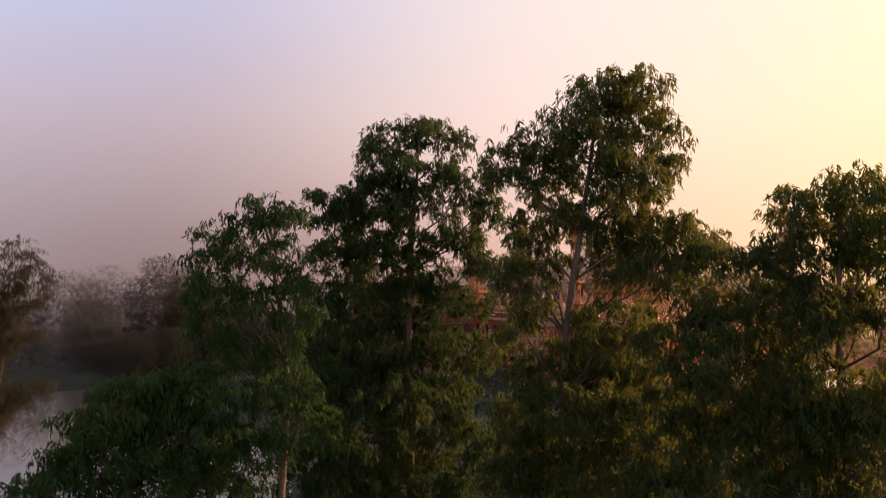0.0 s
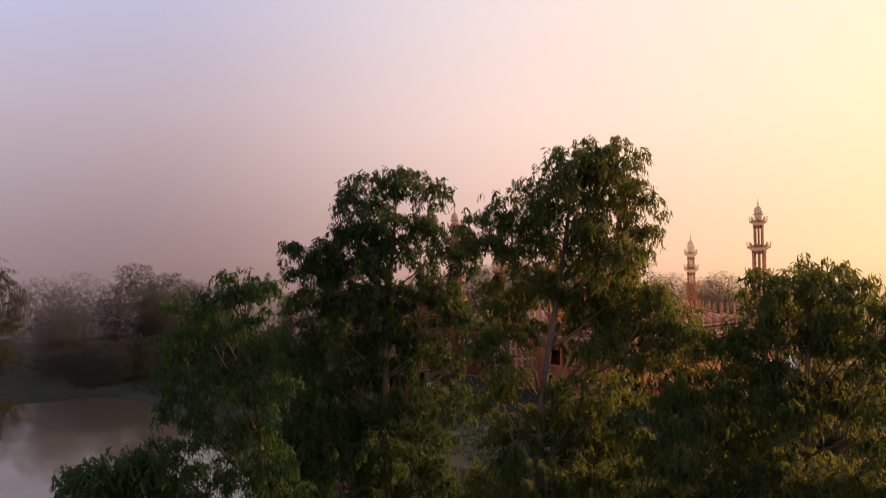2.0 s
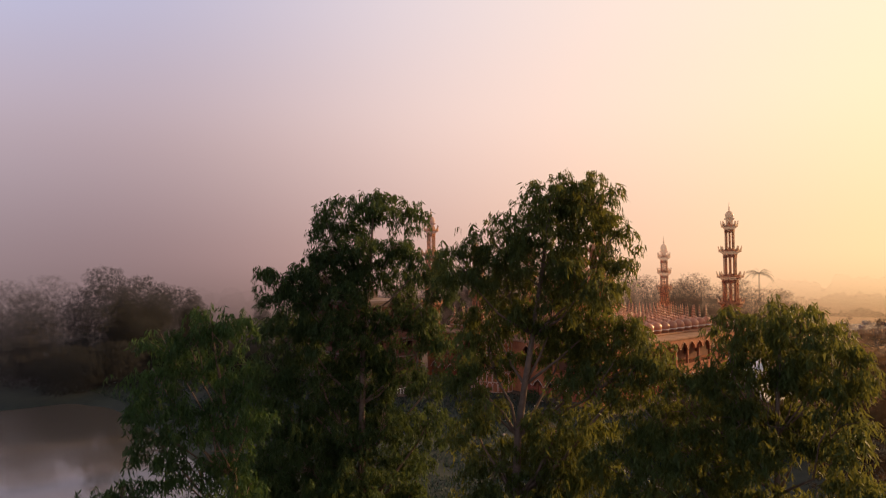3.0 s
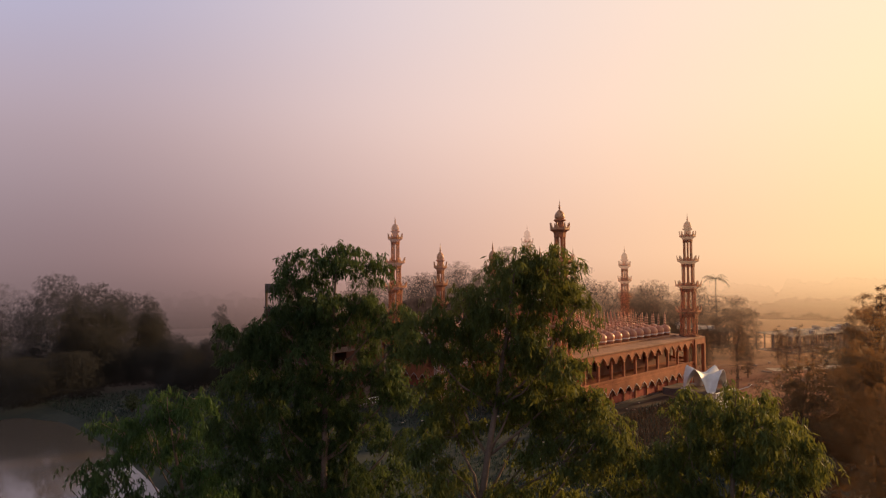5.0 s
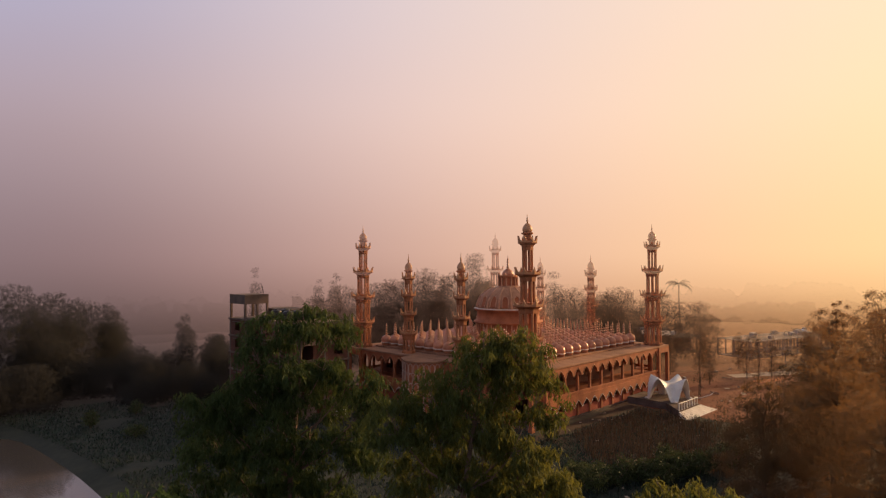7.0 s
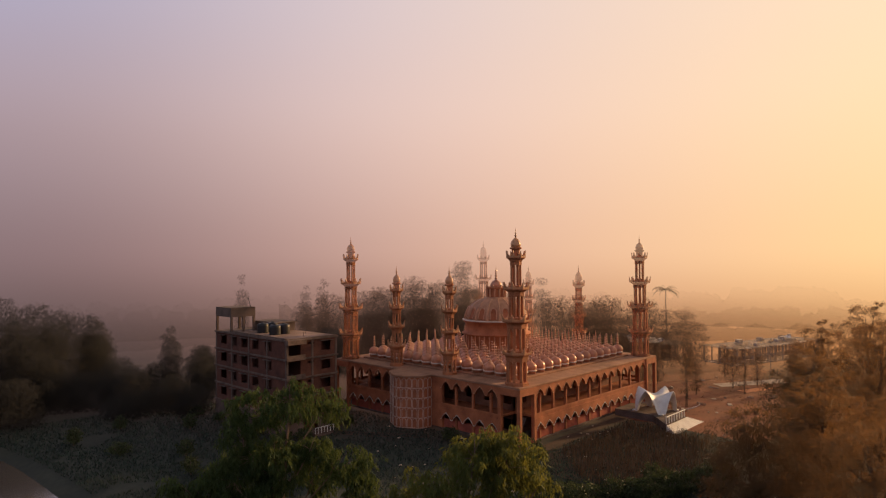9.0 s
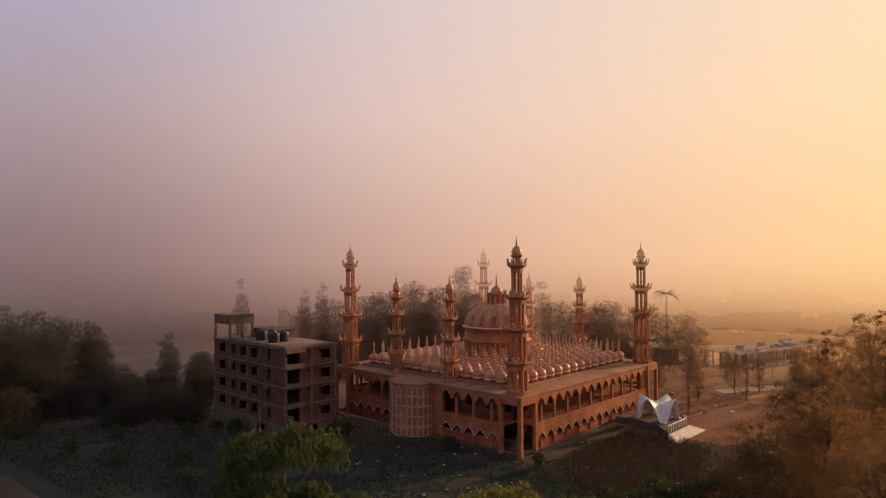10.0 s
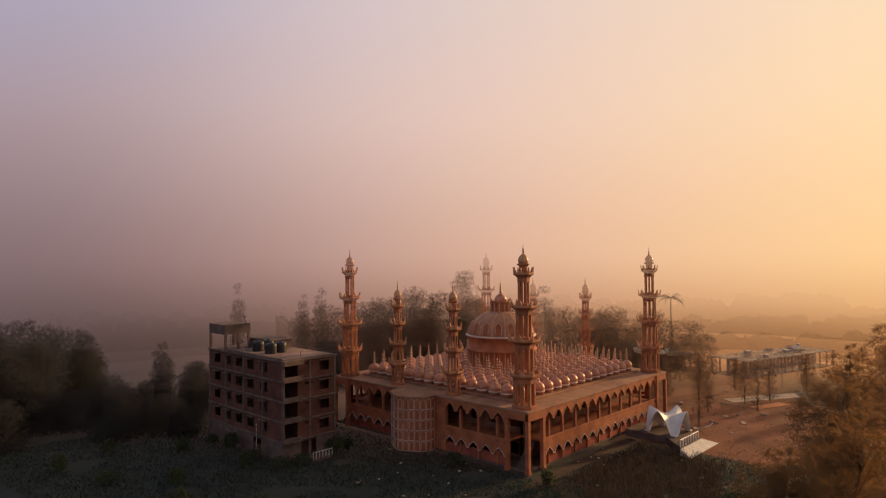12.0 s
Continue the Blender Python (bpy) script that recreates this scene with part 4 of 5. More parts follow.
MIST_F, BARK_F = painted_mist("in_deep_mist", 0.88, (0.08, 0.065, 0.06))
MIST_D, BARK_D = painted_mist("in_dense_mist", ("rise", 0.7, 0.965, 16.0), (0.12, 0.075, 0.04))


def leafy(name, base, dark, through_col):
    return material(name, base, dark, 0.6, 0.4, 2.5, 0, thin=0.4, spread=0.5, through_col=through_col, spec=0.15)


GUM_B = [(-65.3, -48.2, 22.57, 0.56, 0.66), (-64.5, -48.8, 22.43, 0.67, 0.63), (-64.1, -47.9, 21.95, 1.10, 0.82), (-63.9, -49.0, 21.18, 0.43, 0.64), (-66.1, -48.0, 21.79, 0.54, 0.60), (-66.1, -46.9, 21.36, 0.63, 0.69), (-67.0, -46.5, 20.75, 0.53, 0.62), (-65.1, -47.8, 20.86, 1.05, 0.72), (-65.1, -49.2, 20.38, 0.68, 0.65), (-65.8, -47.0, 20.31, 0.78, 0.69), (-65.0, -47.9, 19.60, 1.08, 0.72), (-65.6, -46.3, 19.32, 0.81, 0.72), (-64.3, -48.6, 19.26, 0.76, 0.63), (-63.8, -49.2, 18.95, 0.64, 0.70), (-64.3, -50.2, 18.67, 0.40, 0.46), (-64.2, -47.6, 18.66, 1.04, 0.66), (-64.9, -49.6, 18.17, 0.65, 0.57), (-65.8, -46.4, 18.36, 0.68, 0.62), (-66.8, -46.5, 18.23, 0.47, 0.53)]
GUM_B_LOW = [(-66.6, -47.0, 17.40, 0.52, 0.52), (-65.0, -48.6, 17.99, 0.67, 0.38), (-66.7, -46.7, 16.82, 0.41, 0.47), (-65.0, -47.8, 16.14, 0.91, 0.61), (-66.1, -47.0, 15.78, 0.89, 0.69), (-64.2, -47.9, 15.77, 1.00, 0.78), (-66.2, -48.1, 15.08, 1.27, 0.76), (-66.4, -46.6, 14.51, 0.78, 0.78), (-65.1, -48.6, 14.70, 1.02, 0.84), (-65.7, -46.8, 13.45, 1.61, 0.92), (-65.6, -48.7, 13.64, 1.27, 0.82), (-66.9, -46.4, 13.30, 0.68, 0.68), (-65.5, -47.4, 12.31, 1.96, 0.90), (-65.5, -48.6, 17.09, 0.74, 0.43), (-64.0, -48.5, 16.87, 0.55, 0.46)]
GUM_A = [(-65.8, -41.0, 22.89, 0.78, 0.70), (-66.4, -40.0, 22.50, 0.92, 0.64), (-64.6, -41.2, 22.48, 0.56, 0.56), (-66.6, -41.4, 21.50, 0.60, 0.41), (-67.4, -40.7, 21.91, 0.42, 0.42), (-66.1, -41.1, 20.71, 0.58, 0.54), (-66.3, -40.3, 20.97, 0.71, 0.51), (-65.2, -40.9, 21.07, 0.44, 0.44), (-65.9, -41.6, 19.31, 0.49, 0.57), (-67.1, -40.8, 21.36, 0.72, 0.49), (-65.5, -41.9, 21.51, 0.53, 0.45), (-67.7, -40.4, 20.87, 0.61, 0.46), (-66.4, -40.9, 20.21, 0.50, 0.58), (-64.6, -42.1, 20.82, 0.81, 0.62), (-64.5, -40.6, 20.12, 0.53, 0.74), (-64.3, -42.6, 20.17, 0.42, 0.69), (-64.8, -42.1, 19.24, 0.69, 0.61), (-64.1, -42.0, 18.36, 0.63, 0.63), (-64.7, -42.7, 17.14, 0.41, 0.41)]
GUM_A_LOW = [(-68.7, -39.8, 20.28, 0.50, 0.65), (-68.0, -39.9, 19.87, 0.74, 0.81), (-67.1, -39.8, 20.46, 0.83, 0.71), (-67.1, -41.3, 19.98, 0.52, 0.78), (-67.8, -39.0, 18.79, 1.13, 0.85), (-67.2, -40.6, 18.76, 1.15, 0.88), (-65.9, -41.0, 18.30, 0.89, 0.78), (-68.6, -39.0, 17.49, 0.91, 0.75), (-67.3, -39.7, 17.28, 1.30, 0.91), (-65.9, -40.3, 17.00, 1.12, 0.92), (-65.1, -41.5, 17.26, 0.70, 0.70), (-68.4, -39.7, 16.06, 1.28, 0.81), (-66.8, -40.3, 15.81, 1.41, 0.90), (-65.9, -41.8, 16.00, 0.86, 0.86), (-63.9, -41.6, 15.51, 0.72, 0.72), (-68.1, -40.4, 14.68, 1.63, 0.87), (-66.7, -41.5, 14.51, 1.42, 0.86), (-64.4, -40.7, 14.27, 0.86, 0.74), (-68.9, -39.6, 14.48, 1.08, 0.89)]
GUM_A_BASE = [(-67.8, -40.8, 13.32, 1.79, 1.05), (-65.1, -40.3, 12.60, 1.55, 1.14), (-64.9, -42.0, 13.42, 0.61, 0.80), (-68.7, -38.8, 12.70, 1.32, 1.04), (-68.4, -40.2, 11.74, 1.81, 0.98), (-66.7, -40.7, 11.35, 2.04, 1.08), (-65.4, -42.7, 11.78, 1.03, 0.77), (-64.9, -43.2, 12.84, 0.48, 0.48)]
GUM_D = [(-72.4, -44.7, 19.61, 0.57, 0.38), (-72.7, -44.2, 19.30, 0.45, 0.45), (-71.7, -44.1, 19.46, 0.32, 0.46), (-73.0, -43.2, 19.08, 0.30, 0.36), (-73.5, -44.4, 18.44, 0.43, 0.49), (-72.5, -43.7, 18.70, 0.61, 0.52), (-72.0, -44.6, 18.68, 0.50, 0.50), (-73.6, -43.9, 17.70, 0.32, 0.53), (-73.2, -44.7, 17.81, 0.48, 0.48), (-72.5, -44.9, 17.51, 0.43, 0.40), (-71.7, -44.8, 18.01, 0.38, 0.49), (-73.5, -44.4, 17.21, 0.24, 0.43), (-72.9, -44.0, 16.77, 0.45, 0.42), (-72.3, -44.6, 16.90, 0.41, 0.41), (-72.9, -43.4, 16.16, 0.19, 0.32), (-72.5, -44.1, 16.24, 0.31, 0.37), (-71.8, -44.3, 16.20, 0.45, 0.51), (-71.3, -44.1, 17.06, 0.46, 0.52), (-72.1, -44.1, 15.42, 0.51, 0.51)]
GUM_D_LOW = [(-71.5, -44.6, 15.55, 0.56, 0.56), (-72.4, -44.2, 14.73, 0.50, 0.50), (-71.5, -44.6, 14.66, 0.78, 0.59), (-71.9, -43.9, 13.66, 0.32, 0.35)]
GUM_L = [(-73.8, -43.5, 15.80, 0.68, 0.51), (-74.8, -43.5, 15.79, 0.59, 0.45), (-74.3, -43.4, 15.35, 0.68, 0.51), (-75.3, -43.9, 15.45, 0.63, 0.44), (-73.3, -43.8, 15.28, 0.59, 0.51), (-75.8, -44.2, 15.25, 0.37, 0.35), (-74.8, -43.1, 14.75, 0.96, 0.55), (-73.9, -43.8, 14.64, 1.06, 0.64), (-73.0, -44.0, 14.53, 0.64, 0.64), (-76.0, -43.3, 14.52, 0.45, 0.37), (-75.4, -43.6, 14.27, 0.92, 0.58), (-74.4, -43.9, 13.91, 1.33, 0.64), (-73.0, -43.6, 13.41, 0.95, 0.61), (-76.3, -43.5, 14.18, 0.45, 0.31), (-76.8, -43.9, 14.18, 0.49, 0.24)]
GUM_C = [(-63.9, -52.9, 19.57, 0.70, 0.48), (-64.6, -53.6, 19.56, 0.53, 0.40), (-63.7, -52.1, 19.42, 0.59, 0.50), (-63.9, -53.6, 18.98, 0.61, 0.74), (-64.5, -52.1, 18.72, 0.48, 0.56), (-63.5, -52.4, 18.72, 0.73, 0.64), (-63.2, -53.0, 18.37, 0.64, 0.64), (-64.7, -51.7, 18.39, 0.31, 0.43), (-64.8, -51.1, 18.40, 0.43, 0.43), (-64.8, -50.6, 18.29, 0.38, 0.58), (-64.2, -51.1, 17.80, 0.59, 0.59), (-64.5, -52.2, 17.72, 0.69, 0.61), (-64.1, -52.7, 17.62, 0.69, 0.56), (-63.5, -53.1, 17.47, 0.50, 0.50), (-65.2, -50.6, 17.35, 0.56, 0.56), (-64.7, -51.1, 17.00, 0.76, 0.62), (-64.3, -51.8, 16.80, 0.76, 0.62), (-64.7, -52.7, 17.06, 0.46, 0.46), (-66.0, -50.4, 16.57, 0.54, 0.54)]
GUM_C_LOW = [(-65.9, -51.2, 16.43, 0.70, 0.58), (-64.9, -51.6, 16.04, 0.87, 0.61), (-63.9, -52.0, 15.96, 0.77, 0.61), (-64.5, -53.1, 16.03, 0.59, 0.46), (-63.4, -53.3, 15.89, 0.50, 0.58), (-65.3, -50.0, 15.25, 0.71, 0.63), (-65.1, -51.0, 15.19, 1.01, 0.61), (-64.6, -51.9, 15.17, 1.01, 0.69), (-64.1, -52.8, 15.16, 1.01, 0.69), (-64.2, -53.6, 15.24, 0.59, 0.72), (-65.7, -50.4, 14.33, 0.87, 0.68), (-64.9, -51.3, 14.20, 1.14, 0.69), (-64.1, -52.2, 14.17, 1.16, 0.70), (-63.7, -53.1, 14.20, 0.90, 0.71), (-66.1, -50.1, 13.77, 0.73, 0.60), (-63.4, -53.8, 18.74, 0.49, 0.63), (-64.1, -54.0, 17.73, 0.47, 0.73), (-63.8, -54.0, 16.51, 0.48, 0.74), (-63.6, -53.9, 15.26, 0.62, 0.89)]
TREE_E = [(-76.2, 3.7, 19.6, 1.92, 1.83), (-74.6, 2.2, 18.1, 1.72, 1.36), (-74.3, 1.4, 16.6, 1.12, 1.12), (-76.5, 4.2, 15.7, 1.83, 1.60), (-75.9, 4.7, 13.4, 1.95, 1.39), (-78.4, 5.1, 16.7, 2.73, 2.73), (-78.7, 5.3, 12.1, 3.18, 2.27), (-75.2, 1.7, 9.1, 2.13, 0.98), (-76.8, 5.8, 8.2, 1.87, 1.31), (-78.3, 3.8, 7.8, 2.66, 1.78)]
# sunward gums: golden sun glow is put into the translucent leaf tint
LEAF_SUN_GOLD = leafy("olive_leaf", (0.05, 0.08, 0.028), (0.034, 0.056, 0.022), (0.19, 0.185, 0.036))
LEAF_BROWN = leafy("brown_olive_leaf", (0.042, 0.074, 0.028), (0.03, 0.053, 0.022), (0.09, 0.115, 0.03))
LEAF_GREEN = leafy("green_leaf", (0.038, 0.074, 0.03), (0.027, 0.055, 0.023), (0.08, 0.13, 0.03))
gum_tree((-65.9, -47.0), GUM_B + GUM_B_LOW, "tallest weeping eucalyptus with a rounded drooping crown", 11, LEAF_SUN_GOLD, 158, 0.18, bend=(-65.75, -47.4, 17.0))
gum_tree((-66.3, -40.6), GUM_A + GUM_A_LOW + GUM_A_BASE, "forked eucalyptus with a high tuft and open sprays", 12, LEAF_BROWN, 132, leaf=0.195, bend=(-66.2, -41.0, 18.5))
gum_tree((-71.9, -44.0), GUM_D + GUM_D_LOW, "leaning eucalyptus with long hanging side branches", 13, LEAF_GREEN, 132, 0.172, trunk_r=0.13, bend=(-71.7, -44.4, 15.5))
gum_tree((-73.8, -43.9), GUM_L, "low bushy eucalyptus with dense dark foliage", 14, LEAF_GREEN, 190, 0.17, trunk_r=0.12)
gum_tree((-63.9, -52.3), GUM_C + GUM_C_LOW, "broad eucalyptus with golden sunlit leaf tips", 15, LEAF_SUN_GOLD, 138, leaf=0.18, trunk_r=0.16)
eucalyptus((-77.0, 4.8), TREE_E, "eucalyptus with tiered foliage on the far river bank", 75, 16, leaf=0.34, trunk_r=0.22, mat=MIST_E, bark=BARK_E)


def broadleaf(x, y, height, spread, seed, mat, label, group, leaf=0.6, count=5000, lobes=12, low=0.25, bark=None, loose=0.11, kind_name="broadleaf_tree"):
    """A round-headed tree: trunk, boughs and a lobed crown of small leaf sprays with an uneven outline."""
    rng = np.random.default_rng(seed)
    t = thing(kind_name, pose(x, y, 0), label, "tree", group)
    bm = bmesh.new()
    pts = [Vector((0, 0, 0))]
    for k in range(1, 6):
        pts.append(Vector((rng.normal(0, 0.02 * height * k / 5), rng.normal(0, 0.02 * height * k / 5), height * 0.8 * k / 5)))
    r0 = 0.014 * height + 0.05
    tube(bm, pts, [r0 * (1 - 0.16 * k) for k in range(6)], 7)
    part("trunk", bm, bark or BARK, t, "", True)
    bm = bmesh.new()
    rows = []
    for k in range(lobes):
        u = (k + 0.5) / lobes
        zz = height * (low + (0.95 - low) * u)
        wide = spread * math.sqrt(max(0.1, 1 - (2 * (0.42 - u)) ** 2 if u < 0.42 else 1 - ((u - 0.42) / 0.6) ** 2))
        ang = k * 2.4 + rng.uniform(-0.5, 0.5)
        rr = wide * rng.uniform(0.5, 0.78)
        off = max(0.0, wide - rr * rng.uniform(0.75, 1.0))
        rz = rr * rng.uniform(0.6, 0.9)
        c = np.array([math.cos(ang) * off, math.sin(ang) * off, min(zz, height - rz)])
        rows.append((c, rr, rz))
        s = pts[min(5, int(u * 4) + 1)]
        tube(bm, [s, s.lerp(Vector(c), 0.5) + Vector((0, 0, -0.2)), Vector(c)], [r0 * 0.4, r0 * 0.25, 0.02], 5)
    part("branch_work", bm, bark or BARK, t, "", True)
    total = sum(rr * rr for _, rr, _ in rows)
    chunks = []
    for k, (c, rr, rz) in enumerate(rows):
        n = int(count * rr * rr / total)
        nt = max(6, n // (45 if loose < 0.13 else 10))
        e = rng.normal(0, 1, (nt, 3))
        e /= np.linalg.norm(e, axis=1)[:, None]
        e = np.repeat(e * (rng.uniform(0.5, 1.0, nt) ** 0.5)[:, None], n // nt, axis=0)
        m = len(e)
        chunks.append((e + rng.normal(0, loose, (m, 3))) * np.array([rr, rr, rz]) + c)
    P = np.concatenate(chunks)
    n = len(P)
    L = rng.uniform(0.6, 1.3, n) * leaf
    crown = new("crown", leaf_mesh("crown", P, L, L * rng.uniform(0.4, 0.7, n), seed, droop=0.35))
    crown.data.materials.append(mat)
    crown.parent = t
    return t


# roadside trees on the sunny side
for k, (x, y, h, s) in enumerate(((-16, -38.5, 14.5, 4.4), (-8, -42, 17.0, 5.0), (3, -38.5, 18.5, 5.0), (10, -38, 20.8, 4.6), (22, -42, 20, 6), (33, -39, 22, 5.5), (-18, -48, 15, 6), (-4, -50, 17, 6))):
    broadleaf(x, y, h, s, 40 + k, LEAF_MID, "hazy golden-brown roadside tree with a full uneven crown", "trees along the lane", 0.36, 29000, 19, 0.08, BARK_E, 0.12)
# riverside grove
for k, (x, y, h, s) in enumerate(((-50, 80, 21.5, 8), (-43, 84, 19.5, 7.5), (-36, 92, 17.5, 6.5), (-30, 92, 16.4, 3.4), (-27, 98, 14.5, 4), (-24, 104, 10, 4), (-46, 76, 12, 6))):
    misty_tree(x, y, h, s, 60 + k, MIST_A, BARK_A, "dark riverside tree with leaves faded to suggest fog", "riverside grove", 13, 0.85)
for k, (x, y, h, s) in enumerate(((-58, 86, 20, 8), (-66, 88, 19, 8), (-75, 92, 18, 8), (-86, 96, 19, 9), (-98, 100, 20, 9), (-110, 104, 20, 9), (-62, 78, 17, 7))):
    misty_tree(x, y, h, s, 72 + k, MIST_G, BARK_G, "riverside tree with leaves faded nearly away to suggest pale fog", "foggy grove across the river", 13, 0.85)
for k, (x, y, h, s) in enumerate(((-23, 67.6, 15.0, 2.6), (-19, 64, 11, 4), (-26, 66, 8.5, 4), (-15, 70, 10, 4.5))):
    misty_tree(x, y, h, s, 80 + k, MIST_A, BARK_A, "slender tree by the building, leaves faded to suggest fog", "trees by the building", 12, 0.45)
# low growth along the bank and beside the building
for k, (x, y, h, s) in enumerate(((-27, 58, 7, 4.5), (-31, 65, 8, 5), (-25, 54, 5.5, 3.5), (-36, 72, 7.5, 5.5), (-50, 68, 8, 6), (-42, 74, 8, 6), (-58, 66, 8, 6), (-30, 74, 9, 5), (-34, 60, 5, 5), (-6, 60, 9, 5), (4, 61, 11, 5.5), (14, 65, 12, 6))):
    misty_tree(x, y, h, s, 90 + k, MIST_A, BARK_A, "low bushy tree with leaves faded to suggest ground fog", "bank thicket", 12, 0.6, 0.02)
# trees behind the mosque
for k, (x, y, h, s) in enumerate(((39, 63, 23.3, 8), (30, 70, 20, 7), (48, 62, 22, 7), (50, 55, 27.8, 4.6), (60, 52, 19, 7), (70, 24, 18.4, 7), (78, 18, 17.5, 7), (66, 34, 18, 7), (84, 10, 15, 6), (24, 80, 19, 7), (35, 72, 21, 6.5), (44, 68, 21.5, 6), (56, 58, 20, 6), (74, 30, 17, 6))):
    misty_tree(x, y, h, s + 1.2, 100 + k, MIST_B, BARK_B, "large tree behind the mosque, leaves faded to suggest mist", "trees behind the mosque", 14, 0.75)
# lone trees, made partly see-through in place of fog
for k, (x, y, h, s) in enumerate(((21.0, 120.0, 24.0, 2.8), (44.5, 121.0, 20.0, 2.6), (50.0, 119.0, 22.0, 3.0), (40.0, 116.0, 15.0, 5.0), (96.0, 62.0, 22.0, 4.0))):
    misty_tree(x, y, h, s, 120 + k, MIST_F, BARK_F, "tall lone tree with leaves half faded to suggest fog", "lone trees in the fog", 6, 0.7, 0.1)


def woods(name, line, height, seed, mat, label):
    """The near side of a far belt of wood: crown bulging beside crown, leaning back at the top."""
    rng = np.random.default_rng(seed)
    step = 0.6
    pts, run = [], 0.0
    for (x0, y0), (x1, y1) in zip(line, line[1:]):
        ln = math.hypot(x1 - x0, y1 - y0)
        for k in range(int(ln / step)):
            u = k * step / ln
            pts.append((x0 + (x1 - x0) * u, y0 + (y1 - y0) * u, run + k * step))
        run += ln
    pts = np.array(pts)
    s = pts[:, 2]
    d = np.gradient(pts[:, :2], axis=0)
    d /= np.linalg.norm(d, axis=1)[:, None]
    top = np.full(len(s), 0.62 * height)
    for k in range(int(run / 1.6)):
        c, r, h = rng.uniform(0, run), rng.uniform(1.4, 4.5), height * rng.uniform(0.68, 1.0) ** 1.0
        h *= 0.9 + 0.1 * math.sin(c * 0.06 + seed)
        q = np.clip(1 - ((s - c) / r) ** 2, 0, 1)
        top = np.where(q > 0, np.maximum(top, h - 0.8 * r * (1 - np.sqrt(q))), top)
    top += rng.normal(0, 0.22, len(s)) + 0.35 * np.sin(s * 1.9 + seed) * np.sin(s * 0.7)
    nz = 24
    w = np.linspace(0, 1, nz)
    S, W = np.meshgrid(s, w, indexing="ij")
    Z = W * top[:, None]
    # soft bulges, leaning back towards the crown tops
    out = 0.9 * np.sin(S * 0.55 + 1.3 * np.sin(Z * 0.4 + seed)) + 0.5 * np.sin(S * 1.3 + Z * 0.9) - 3.0 * W ** 4
    X = pts[:, 0][:, None] + d[:, 1][:, None] * out
    Y = pts[:, 1][:, None] - d[:, 0][:, None] * out
    nu = len(pts)
    idx = np.arange(nu * nz).reshape(nu, nz)
    quads = np.stack([idx[:-1, :-1], idx[1:, :-1], idx[1:, 1:], idx[:-1, 1:]], -1).reshape(-1, 4)
    me = bpy.data.meshes.new(name)
    me.from_pydata(np.stack([X, Y, Z], -1).reshape(-1, 3).tolist(), [], quads.tolist())
    # loose sprays along the crown tops
    n = len(s) * 2
    k = rng.integers(0, len(s), n)
    fringe = leaf_mesh("sprays", np.stack([X[k, -1], Y[k, -1], Z[k, -1] + rng.normal(-0.1, 0.35, n)], 1), rng.uniform(0.3, 0.9, n), rng.uniform(0.25, 0.6, n), seed, droop=0.2)
    grown = bmesh.new()
    grown.from_mesh(me)
    grown.from_mesh(fringe)
    grown.to_mesh(me)
    grown.free()
    me.materials.append(mat)
    for f in me.polygons:
        f.use_smooth = True
    return tagged(new(name, me), label, "woods", kind="stuff")


# these belts have haze painted in: leaf tint and see-through share
woods("far_woods", [(-10, 182), (30, 165), (62, 138), (92, 112)], 17, 3, MIST_C, "distant belt of trees faded almost away to suggest fog")
woods("far_woods", [(-10, 150), (20, 146), (48, 134), (66, 112)], 13, 7, MIST_C, "low belt of trees faded to suggest fog")
woods("far_woods", [(-210, 168), (-120, 158), (-60, 160), (-8, 182)], 17, 4, MIST_C, "distant riverside wood faded to suggest fog")
woods("far_woods", [(92, 112), (140, 102), (178, 72), (198, 30), (196, -20), (170, -66)], 17.5, 5, MIST_D, "distant belt of trees tinted and faded to suggest golden fog")
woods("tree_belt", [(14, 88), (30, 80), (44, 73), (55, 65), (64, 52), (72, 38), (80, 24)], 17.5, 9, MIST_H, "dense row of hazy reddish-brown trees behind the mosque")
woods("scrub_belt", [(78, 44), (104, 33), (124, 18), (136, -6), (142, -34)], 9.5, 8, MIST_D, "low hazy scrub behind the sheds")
woods("far_woods", [(80, 62), (112, 50), (138, 30), (158, 4), (160, -24)], 14.0, 6, MIST_D, "belt of trees behind the sheds, tinted and faded to suggest golden fog")


# ---- grounds round the mosque ----
def patch(name, outline, z, mat, label, category="ground", ragged=0.6, seed=1):
    """A thin sheet of earth with an uneven edge, laid on the meadow."""
    rng = random.Random(seed)
    pts = []
    for k, (x, y) in enumerate(outline):
        x2, y2 = outline[(k + 1) % len(outline)]
        steps = max(2, int(math.hypot(x2 - x, y2 - y) / 2.0))
        for s in range(steps):
            u = s / steps
            pts.append((x + (x2 - x) * u + rng.uniform(-ragged, ragged), y + (y2 - y) * u + rng.uniform(-ragged, ragged)))
    bm = bmesh.new()
    bm.faces.new([bm.verts.new((x, y, z)) for x, y in pts])
    bmesh.ops.triangulate(bm, faces=bm.faces[:])
    return tagged(part(name, bm, mat), label, category, kind="structure")


PALE = material("pale_concrete_path", (0.5, 0.4, 0.3), (0.3, 0.22, 0.16), 0.9, 0.3, 5)
TIN = material("tin_roofing", (0.55, 0.45, 0.36), (0.35, 0.26, 0.2), 0.45, 0.5, 5, metal=0.3)
TARP = material("orange_tarpaulin", (0.6, 0.22, 0.08), (0.4, 0.14, 0.05), 0.7, 0.6, 5)
